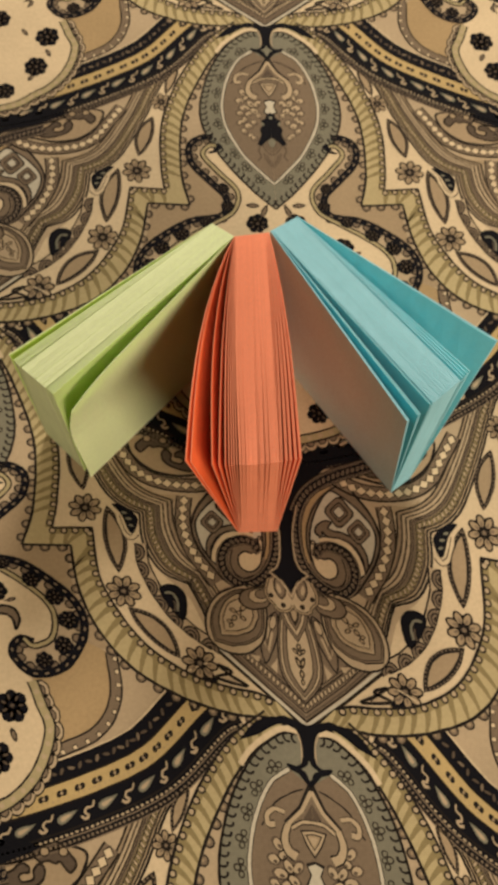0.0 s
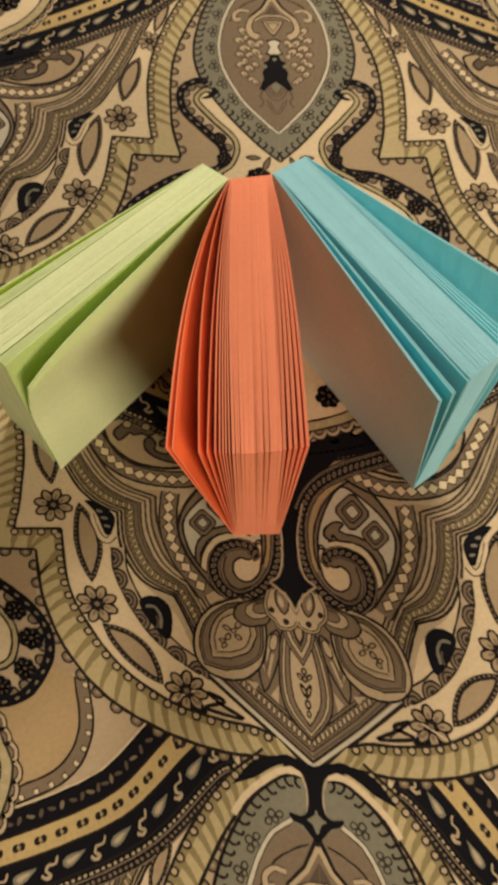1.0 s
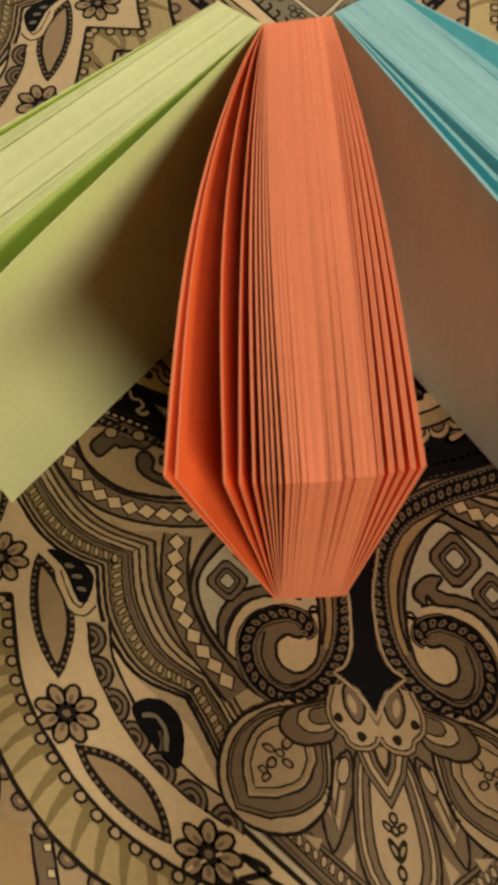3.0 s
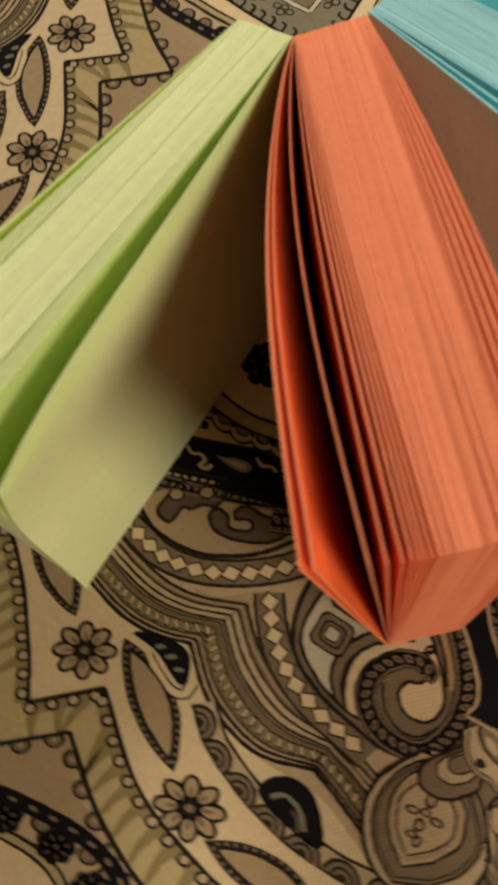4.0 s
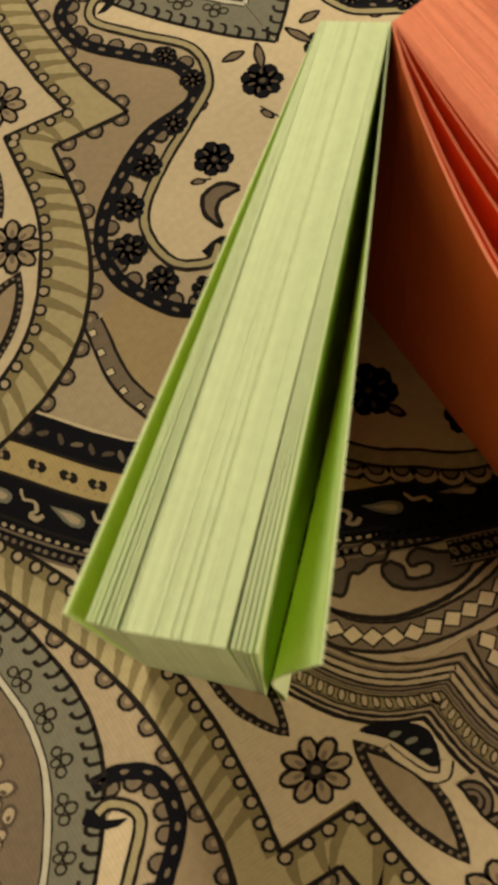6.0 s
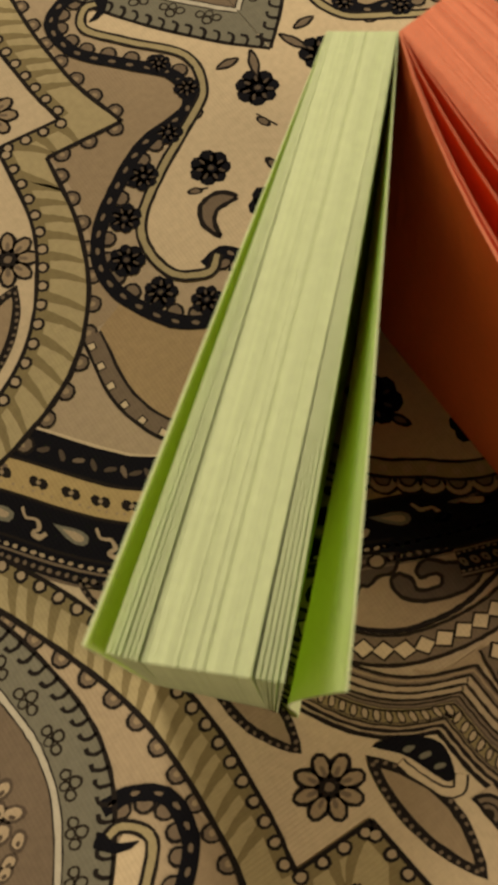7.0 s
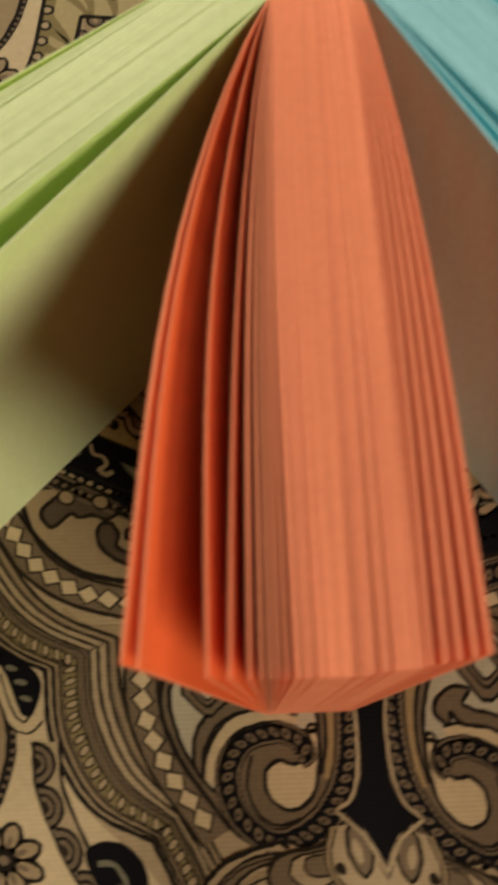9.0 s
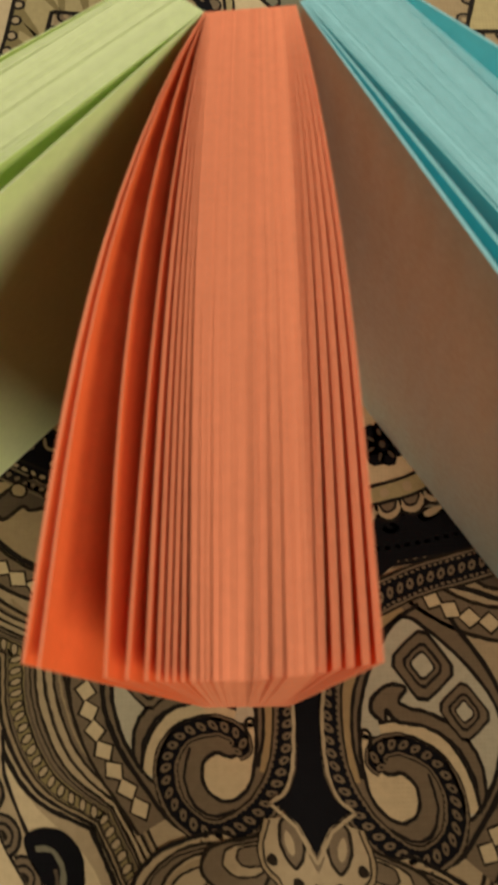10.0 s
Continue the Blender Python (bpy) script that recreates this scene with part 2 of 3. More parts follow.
def rope():
    lower_in = curve([(10, 7.2), (16, 9.0), (25, 9.6), (39, 12.7), (52, 20.5), (61, 32), (67.3, 46), (70, 65.5)])
    lower_out = curve([(3.5, 0.8), (14, 1.2), (25, 0.8), (41, 3.8), (57, 11.2), (68, 23.5), (74.5, 39), (77.5, 57.5)])
    upper_in = curve([(84.5, 64.5), (83, 78), (83.6, 100), (91.5, 125), (104, 146), (117, 158)])
    upper_out = curve([(95, 56.5), (91.6, 74), (92.2, 100), (99, 121), (110, 141), (124, 155)])
    inner, outer = np.vstack([lower_in, upper_in]), np.vstack([lower_out, upper_out])
    k = len(inner)
    DRAWN["straw"].append((np.vstack([inner, outer]), [(i, i + 1, k + i + 1, k + i) for i in range(k - 1)], 14))
    # slanting strands
    def strands(a, b, step, lean):
        mid = (a + b) / 2
        for x, y, ang in spots(mid, step):
            i = int(np.argmin(np.hypot(mid[:, 0] - x, mid[:, 1] - y)))
            j = min(max(int(np.argmin(np.hypot(*(b - a[i]).T))) + lean, 0), len(a) - 1)
            u, w = a[i] + (b[j] - a[i]) * 0.22, b[j] + (a[i] - b[j]) * 0.02
            d = np.array([math.cos(ang), math.sin(ang)])
            strip("olive", curve([u, (u + w) / 2 + d * 0.3, w], 4), 2.3, 15, w_end=0.9)
    def fine(p):
        d = np.concatenate([[0], np.cumsum(np.linalg.norm(np.diff(p, axis=0), axis=1))])
        s = np.linspace(0, d[-1], 120)
        return np.stack([np.interp(s, d, p[:, 0]), np.interp(s, d, p[:, 1])], 1)
    strands(fine(lower_in)[:-5], fine(lower_out)[:-5], 4.6, -5)
    strands(fine(upper_in)[9:], fine(upper_out)[9:], 4.6, -5)
    for a, b, c, d in (((70, 65.5), (77.5, 57.5), (84.5, 64.5), (95, 56.5)),):
        t = np.linspace(0, 1, 40)[:, None]
        strands(np.array(a) + (np.array(c) - a) * t, np.array(b) + (np.array(d) - b) * t, 5.9, 4)
    strip("line", lower_in, 0.7, 17)
    strip("line", upper_in, 0.7, 17)
    strip("line", np.array([(70, 65.5), (84.5, 64.5)]), 0.7, 17)
    strip("line", lower_out, 0.8, 17)
    strip("line", upper_out, 0.8, 17)
    strip("line", np.array([(77.5, 57.5), (95, 56.5)]), 0.8, 17)
    # round beads inside, half discs outside
    t = np.linspace(0, 1, 12)[:, None]
    link_in = np.array((70, 65.5)) + (np.array((84.5, 64.5)) - (70, 65.5)) * t
    link_out = np.array((77.5, 57.5)) + (np.array((95, 56.5)) - (77.5, 57.5)) * t
    for p, s in ((lower_in, -1), (upper_in, -1), (link_in, -1)):
        strip("olive", p, 2.6, 16, off=s * 1.25)
        beads(p, 4.1, 0.85, 18, "ground", off=s * 1.15, edge=0.6)
    for p in (lower_out, upper_out, link_out):
        bumps(p, 6.2, 1.45, 10, "tan", off=-0.9)
    # pale flower border inside the rope
    back = curve([(6, 6), (22, 16), (30, 26), (36, 40), (46, 50), (49, 62), (54, 74), (66, 86), (73, 104), (84, 122), (95, 139), (110, 155)])
    between("cream", even(inner, 90), even(back, 90), 1)
    for x, y, r, a in ((34.6, 16.6, 6.0, 0.1), (59, 40.5, 6.2, 0.3), (72.8, 74.0, 6.0, 0.2), (83.3, 111, 4.6, 0.1)):
        bloom(x, y, r, 9, a)
    leaf((65, 75.5), (60.3, 47.5), 8.6, 9, -1.0)
    leaf((57.8, 34.5), (41.0, 17.4), 8.8, 9, -1.2)
    leaf((79.5, 103), (73.6, 81.5), 7.8, 9, -0.8)
    leaf((91, 131), (85.2, 115), 4.6, 9, -0.5)
    shape("ground", [(19, 10.8), (24.5, 13.8), (28.5, 17), (24, 14.9), (29.5, 12.4)], 9, 0.9)
    # half discs between border and paisleys, little triangles behind
    arc = curve([(54.6, 60), (53.2, 50), (46.2, 35.5), (38.2, 27), (30.2, 22)])
    strip("line", arc, 0.5, 9)
    for x, y, a in spots(arc, 7.2, -0.2):
        h = np.linspace(math.pi, 2 * math.pi, 9) + a
        for ink, r, l in (("line", 3.3, 9), ("taupe", 2.7, 10), ("line", 1.95, 11), ("taupe", 1.5, 12), ("umber", 0.9, 13)):
            fill(ink, np.stack([x + np.cos(h) * r, y + np.sin(h) * r * 1.15], 1), l)
    strip("ground", arc, 4.2, 8, off=-2.1)
    strip("line", arc, 0.5, 9, off=-4.2)
    # black knob and drop
    shape("black", [(63.2, 76), (60.2, 72.6), (58, 68), (56.5, 64.4), (54.6, 65.4), (53.6, 70), (56, 73.6), (60, 75.8)], 12)
    for x, y in ((58.6, 72.6), (57.0, 70.2), (56.0, 67.4)):
        dot("sage", x, y, 0.55, 13, 8, 2.0, 0.2)
    for ink, w, l in (("line", 2.5, 10), ("cream", 1.7, 11)):
        strip(ink, curve([(61, 71.4), (59.8, 67), (57.9, 63.4), (55.8, 62.4), (54, 64.4)]), w * 0.7, l, w_end=w)
    shape("black", [(46.6, 42.4), (42.6, 45.0), (38.4, 43.2), (36.9, 38.4), (38.6, 31.6), (42.6, 34.8)], 10)
    strip("sage", curve([(44.6, 41.4), (42, 41.4), (40.4, 38.6), (40.6, 34.8)]), 0.9, 11)
    strip("brown", curve([(41.6, 38.6), (41.2, 36.6), (41.8, 34.6)], 3), 0.6, 11)


def scalloped_bands():
    outer = ([(95, 139), (84, 122), (76.5, 103), (67, 83.5), (60, 75.8), (53, 72.5)], [(53, 72.5), (52, 62), (48.6, 54), (44, 48.8), (35.8, 45.6)], [(35.8, 45.6), (32.5, 38), (30.2, 31), (29.6, 26)])
    inner = ([(86, 138), (74, 122), (66.5, 105), (57.5, 89), (50.5, 82.4), (41.2, 78.8)], [(41.2, 78.8), (40.6, 70), (38, 61.6), (34.6, 56.2), (30.2, 52)], [(30.2, 52), (26.6, 46), (24, 40), (22, 32)])
    a, b = (np.vstack([even(curve(p), n) for p, n in zip(side, (56, 36, 24))]) for side in (outer, inner))
    between("taupe", a, b, 5)

    def at(f):
        return a + (b - a) * f
    strip("line", a, 0.7, 6)
    for f, w, ink in ((0.05, 0.45, "ground"), (0.10, 0.5, "line"), (0.15, 0.4, "tan"), (0.19, 0.3, "umber"), (0.23, 0.25, "brown"), (0.42, 0.3, "umber"), (0.47, 0.25, "brown"), (0.53, 0.25, "umber"), (0.60, 0.4, "umber"),
                      (0.66, 1.0, "ground"), (0.72, 0.4, "umber"), (0.79, 0.9, "ground"), (0.85, 0.4, "umber"), (0.93, 0.4, "tan"), (1.0, 0.5, "umber")):
        strip(ink, at(f), w, 6)
    chain(at(0.33), 2.0, 7, "ground", 1.15)
    strip("olive", at(0.33), 2.9, 5.5)
    # brown bands with pale rhombs
    row_a = curve([(18, 91.2), (25, 87.2), (31, 85.4), (37.5, 85.1), (44, 85.9), (50.2, 88), (55.5, 91.9), (59, 97), (66, 108)])
    row_b = curve([(36.5, 80.5), (37.2, 75), (37.2, 69), (36, 63.5), (33, 57), (29.5, 52), (26, 47)])
    fill("tan", curve([(38, 81), (46, 81), (50.5, 84), (47, 78.4), (42, 76.6)], 4, True), 4.5)
    for r in (row_a, row_b):
        strip("taupe", r, 5.2, 8)
        strip("umber", r, 0.5, 9, off=2.7)
        strip("umber", r, 0.6, 9, off=-2.7)
        gems(r, 3.5, 10)
    # lens with a curl above the first row
    shape("tan", [(22.9, 93), (30.8, 90.2), (36.6, 89), (42.1, 89.3), (48.1, 90.9), (53.5, 94.9), (57.2, 100.2), (57, 106), (44, 106), (31, 101)], 8, 0.8)
    shape("brown", [(39.6, 98.8), (37, 99.3), (34.3, 96.7), (30.9, 95.6), (29.6, 97.5), (27.3, 97), (29.7, 92.8), (33.5, 91), (37.8, 91.5), (42.4, 93.5), (44.8, 96.4), (44.5, 99.4), (42.6, 99.7), (41.3, 97.7), (41.4, 95.3), (38.1, 94.1), (36.7, 95.4), (38, 96.6), (39.9, 97)], 10, 0.6, "umber")
    shape("brown", [(53.2, 103.8), (54.8, 101.4), (52.8, 98.8), (49.8, 101.4), (48.1, 100.8), (45.8, 101.3), (43.1, 100.6), (40.6, 103.7), (45.2, 106), (48.7, 107.2)], 10, 0.6, "umber")
    for x, y in ((50.6, 104.6), (44.6, 103.8)):
        dot("umber", x, y, 1.5, 12, 10, 1.2, 0.5)
        dot("tan", x, y, 1.1, 13, 9, 1.2, 0.5)


def paisley():
    body = [(21, 91), (12, 85.5), (5.5, 75), (3.6, 64), (6.2, 55.2), (11, 49.3), (17, 46.6), (22.6, 48), (27.5, 53.7), (32, 60.5), (34.2, 68), (32.2, 76), (26.5, 84)]
    shape("taupe", body, 9, 0.7)
    shape("white", [(16.9, 85.1), (21.3, 83.3), (27.7, 78.1), (31.9, 72.4), (32.7, 67.8), (30.8, 61.2), (27.6, 56), (25, 54.4), (23, 60), (17.7, 65), (11, 65), (8.6, 66), (9.7, 72.7), (12.7, 79.9)], 11, 0.6)
    rimline = curve([(33, 95.8), (18.6, 90.8), (9.2, 85), (4.5, 77.3), (3.3, 69.4), (4.2, 59.6), (7.7, 52.6), (12.8, 48.3), (17.5, 47.3), (22.4, 51.1), (23.6, 57.2), (21.2, 62.2), (16.2, 64.4), (12.4, 63.8), (10.8, 61.6), (12.2, 60.4)])
    strip("taupe", rimline, 5.0, 12.7, w_end=2.8)
    strip("umber", rimline, 5.9, 12.4, w_end=3.3)
    strip("black", rimline, 4.3, 13, w_end=2.2)
    for x, y, a in spots(rimline, 2.0):
        dot("taupe", x, y, 0.62, 14, 7, 1.7, a + 0.9)
        dot("black", x, y, 0.24, 15, 5, 1.7, a + 0.9)
    for off in (1.75, -1.75):
        for x, y, a in spots(rimline[:62], 1.1, off):
            dot("taupe", x, y, 0.26, 14, 5, 1.6, a)
    strip("line", curve([(20, 87.5), (13.5, 82.5), (8.6, 74), (7.4, 65), (8.6, 58.4)]), 0.5, 12)
    strip("gold", curve([(16.9, 86.8), (10.2, 80.6), (7.0, 72), (6.3, 64.4), (7.4, 57.6)]), 1.7, 11.4)
    shape("cream", [(8.8, 65.6), (8.7, 61.0), (10.1, 55.2), (13.7, 52.4), (17.0, 54.0), (17.6, 57.6), (15.6, 59.9), (12.4, 59.7), (10.3, 62.2), (10.4, 65.6)], 12, 0.55)
    strip("line", curve([(19.6, 60.4), (20.6, 55.6), (19.2, 51.4), (16.2, 49.9), (12.6, 51.2)]), 0.4, 12)
    pale = curve([(12.1, 66.2), (17.7, 67.0), (22.8, 64.5), (25.7, 59.4), (26.3, 55.2)])
    strip("cream", pale, 2.4, 12)
    strip("line", pale, 0.45, 13, off=1.3)
    strip("line", pale, 0.45, 13, off=-1.3)
    shape("taupe", [(13.0, 67.6), (10.8, 69.3), (11.3, 71.6), (14.2, 73.8), (16.8, 73.4), (15.6, 71.4), (17, 70.4), (21.3, 69.6), (25.9, 67.2), (28.6, 62.9), (28.8, 58.1), (27.5, 56.6), (27.1, 60.8), (24.6, 65.2), (19.9, 67.6), (15.1, 68.0), (13.4, 69.6)], 14, 0.55)
    for x, y, r in ((20.0, 77.4, 4.4), (26.6, 70.6, 3.5)):
        for ink, s, l in (("line", 1.26, 15), ("taupe", 1.1, 16), ("line", 0.80, 17), ("taupe", 0.66, 18), ("line", 0.52, 19), ("white", 0.40, 20)):
            h = np.arange(20) * math.pi / 10
            k = r * s * 0.80 / (np.cos(h) ** 6 + np.sin(h) ** 6) ** (1 / 6)
            fill(ink, np.stack([x + np.cos(h - 0.85) * k, y + np.sin(h - 0.85) * k * 1.1], 1), l)


def palmette():
    # pointed frame that ends at the tip
    fill("taupe", np.array([(0, 1.2), (27, 23), (28, 30), (12, 42), (0, 42)]), 7)
    for off, w, ink in ((0.0, 0.9, "umber"), (1.1, 1.1, "white"), (2.2, 0.5, "umber"), (3.2, 0.6, "brown"), (4.4, 0.3, "umber"), (5.2, 0.3, "brown"), (7.6, 0.4, "umber"), (8.6, 0.3, "umber")):
        strip(ink, np.array([(0, -0.9 + off * 1.25), (14, 10.2 + off * 1.25), (28.5 - off * 0.5, 22.5 + off * 1.1)]), w, 8, sharp=True)
    chain(np.array([(0, 6.6), (20, 22.8)]), 1.7, 9, "ground", 1.15)
    # side petal: a pale rim, a taupe band with one hard corner, a pale heart
    shape("ground", [(14, 47.5), (20, 46), (25.5, 43), (29.5, 38), (31.2, 31.5), (30.5, 26.3), (27.4, 23), (22.5, 21.6), (17, 22.7), (12, 27.5), (9.8, 35), (10, 43)], 14, 0.6)

    def facet(ink, pts, layer, edge):
        p = np.array(pts, float)
        fill(ink, p, layer)
        rim("umber", p, edge, layer + 1)
        return p
    band = facet("taupe", curve([(12, 46), (19, 45.2), (24.5, 42), (28, 37.5), (29.6, 31.5), (28.7, 25.4)]).tolist() + curve([(22.5, 24.3), (16.3, 26.3), (11.5, 31), (10.3, 40)]).tolist(), 16, 0.38)
    c = np.array((20.0, 35.5))
    rim("umber", c + (band - c) * 0.92, 0.22, 18)
    heart = facet("ground", curve([(13, 45), (18.5, 43.9), (23.6, 40.4), (26.4, 34), (26.2, 27.8)]).tolist() + curve([(20.8, 28.2), (15.4, 30.8), (12.4, 36)]).tolist(), 19, 0.4)
    rim("tan", c + (heart - c) * 0.85, 0.7, 21)
    rim("umber", c + (heart - c) * 0.76, 0.28, 22)
    for x, y, r, k, a in ((17.6, 38.6, 0.9, 1.7, -0.9), (19.2, 36.6, 0.75, 1.1, 0), (18.0, 34.8, 0.8, 1.5, 0.5), (21.2, 37.3, 0.8, 1.5, 0.5), (21.0, 34.6, 0.85, 1.5, -0.9), (22.8, 33.2, 0.7, 1.4, 0.3), (22.4, 31.8, 0.7, 1.6, -0.9)):
        dot("umber", x, y, r + 0.1, 23, 9, k, a)
        dot("tan", x, y, r * 0.66, 24, 8, k, a)
    # lobe under the paisley's curl
    lobe = curve([(8, 47.4), (12, 46.8), (17, 45), (18.6, 41.3), (16, 38.8), (12.5, 38.8), (8.3, 40.8)], 5, True)
    for k, ink, e in ((1.0, "taupe", 0.5), (0.64, "ground", 0.3), (0.40, "taupe", 0.3)):
        p = (9.0, 45.6) + (lobe - (9.0, 45.6)) * k
        fill(ink, p, 28 - int(k * 4))
        rim("umber", p, e, 29 - int(k * 4))
    # narrow petals with pale chevrons
    for pts, tip in (([(6.2, 38.4), (9.4, 35.5), (11.8, 30), (13.0, 25), (12.0, 19.8), (9.6, 23.4), (7.2, 29), (6.0, 34)], (10.4, 24.0)),):
        shape("taupe", pts, 12, 0.45)
        for dy, w in ((0, 0.9), (2.6, 0.25), (5.2, 0.8)):
            strip("ground" if w > 0.6 else "umber", np.array([(8.4, 31 + dy), tip + np.array((0.2, dy * 0.9)), (12.0, 28.5 + dy)]), w, 14, sharp=True)
        dot("umber", 7.8, 34.6, 1.3, 15, 10, 2.3, -1.25)
        dot("ground", 7.8, 34.6, 1.0, 16, 10, 2.4, -1.25)
    fill("ground", np.array([(7.8, 22), (10.4, 18.8), (8.4, 16.6)]), 11)
    fill("ground", np.array([(13.6, 21.8), (17, 22.2), (14.6, 19.8)]), 11)
    # middle petal, half
    full = curve([(4.6, 39.5), (6.4, 32), (7.4, 21), (5.6, 14), (0, 7.4)])

    def half(k, lift=0.0):
        return np.vstack([[(0, 39.5)], (full - (0, 26)) * (k, (1 + k) / 2) + (0, 26 + lift)])
    for k, ink, e, l in ((1.0, "taupe", 0.45, 16), (0.88, "ground", 0.25, 18), (0.76, "taupe", 0.25, 20), (0.56, "ground", 0.35, 22)):
        fill(ink, half(k), l)
        strip("umber", half(k)[1:], e, l + 1)
    for k, ink in ((0, "taupe"), (1.4, "ground"), (3.2, "taupe"), (4.6, "umber"), (5.3, "tan")):
        fill(ink, np.array([(0, 39.6), (5.2 - k * 0.75, 39.6), (3.6 - k * 0.5, 34.5 + k * 0.5), (0, 28.6 + k * 1.25)]), 24 + int(k * 1.4))
        strip("umber", np.array([(5.2 - k * 0.75, 39.6), (3.6 - k * 0.5, 34.5 + k * 0.5), (0, 28.6 + k * 1.25)]), 0.28, 25 + int(k * 1.4), sharp=True)
    for x, y, r, k in ((0, 27.0, 0.8, 1.3), (1.3, 25.4, 0.75, 1.6), (0, 24.8, 0.7, 1.4), (0.7, 21.4, 0.75, 2.8), (0, 17.6, 0.8, 1.7), (0, 14.9, 0.6, 1.6)):
        dot("umber", x, y, r + 0.1, 24, 9, k, 1.57 - 0.5 * x)
        dot("tan", x, y, r * 0.5, 25, 8, k, 1.57 - 0.5 * x)
    # scalloped collar and black dagger
    col = np.vstack([curve([(0, 41.3), (1.2, 39.7), (3.6, 38.9), (5.8, 39.6), (6.6, 41.3), (8.4, 43), (8.9, 46.2), (7.6, 50.6)], 5), [(0, 52)]])
    fill("ground", col, 32)
    strip("umber", col[:-1], 1.2, 33)
    strip("tan", col[:-1], 0.55, 34)
    for x, y in ((3.3, 41.2), (7.2, 44.4)):
        dot("umber", x, y, 0.95, 35, 8)
    drop = curve([(2.0, 48.4), (2.2, 45.4), (3.6, 43.6), (5.4, 46), (5.6, 49.6), (4.2, 51.2)], 5, True)
    fill("taupe", drop, 33)
    rim("umber", drop, 0.45, 34)
    dot("ground", 4.2, 47.2, 0.75, 35, 8, 2.6, 1.35)
    fill("taupe", np.array([(0, 43.2), (1.2, 45.6), (0.6, 47.4), (0, 46.4)]), 34)
    dagger = np.array([(0, 45.6), (2.4, 50.2), (6.0, 53.2), (3.2, 55.2), (2.1, 60), (2.0, 70), (4.0, 79), (9.5, 88), (17, 94.8), (30, 97.6), (44, 105), (36, 106.4), (22, 104.5), (8, 102.5), (0, 102)])
    fill("black", dagger, 12)
    fill("black", np.array([(0, 45.6), (2.4, 50.2), (6.0, 53.2), (3.4, 55.2), (2.4, 58), (1.9, 62), (1.8, 70), (2.8, 77), (0, 78)]), 38)
    strip("ground", np.array([(0, 44.6), (2.8, 49.8), (6.9, 53.0)]), 0.5, 39, sharp=True)
    strip("ground", curve([(6.9, 53.0), (4.3, 55.0), (3.0, 58.4), (2.5, 63), (2.6, 70), (4.6, 79)]), 0.55, 39)


def sweep_bands():
    """Black, yellow and black again: the wide bands that swing from the tip to the middle."""
    lower = curve([(108, 155), (101, 150.5), (84, 131.5), (64, 119), (36, 106), (16, 100), (0, 98)])
    for ink, off, w, l in (("black", -4.3, 4.0, 8), ("black", 1.6, 10.0, 9), ("yellow", 9.2, 6.4, 10), ("black", 15.4, 6.6, 9)):
        strip(ink, lower, w, l, off=-off)
    for off, w in ((-1.6, 0.5), (-5.3, 0.8)):
        strip("line", lower, w, 10, off=-off)
    strip("taupe", lower, 0.45, 11, off=3.8)
    strip("taupe", lower, 0.4, 11, off=6.4)
    for x, y, a in spots(lower, 1.6, 5.1):
        dot("taupe", x, y, 0.5, 11, 6)
    strip("cream", lower, 0.5, 11, off=-18.9)
    for x, y, a in spots(lower, 1.8, 2.9):
        dot("ground", x, y, 0.42, 12, 5, 1.5, a)
    for i, (x, y, a) in enumerate(spots(lower, 7.4, -2.2)):
        if i % 2:
            h = np.linspace(0, 2 * math.pi, 13)[:-1]
            u, v = np.cos(h) * 3.9, np.sin(h) * 2.0 * (0.55 + 0.45 * np.cos(h))
            c, q = math.cos(a + 0.2), math.sin(a + 0.2)
            fill("sage", np.stack([x + u * c - v * q, y + u * q + v * c], 1), 12)
            fill("ground", np.stack([x + (u * 0.6 + 0.5) * c - v * 0.5 * q, y + (u * 0.6 + 0.5) * q + v * 0.5 * c], 1), 13)
        else:
            c, s = math.cos(a), math.sin(a)
            p = [(x + c * u - s * v, y + s * u + c * v) for u, v in ((-3.0, -1.9), (-1.6, -0.4), (0.4, -0.5), (1.5, 0.8), (0.7, 1.9), (2.2, 2.3), (3.2, 1.3))]
            strip("ground", curve(p, 5), 0.5, 12, w_end=1.0)
    for x, y, a in spots(lower, 6.6, -9.2):
        for d in (-0.9, 0.9):
            dot("line", x + math.cos(a) * d, y + math.sin(a) * d, 0.95, 12, 7, 1.3, a + 0.6)
        dot("tan", x, y, 0.5, 13, 6)
    for x, y, a in spots(lower, 1.9, -7.6):
        dot("tan", x, y, 0.28, 12, 5)
    for i, (x, y, a) in enumerate(spots(lower, 3.4, -15.4)):
        dot("taupe" if i % 3 == 0 else "brown", x, y, 0.55, 12, 7, 2.4, a + (0.9 if i % 2 else -0.4))
    strip("line", lower, 0.5, 12, off=-6.0)
    strip("line", lower, 0.5, 12, off=-12.4)


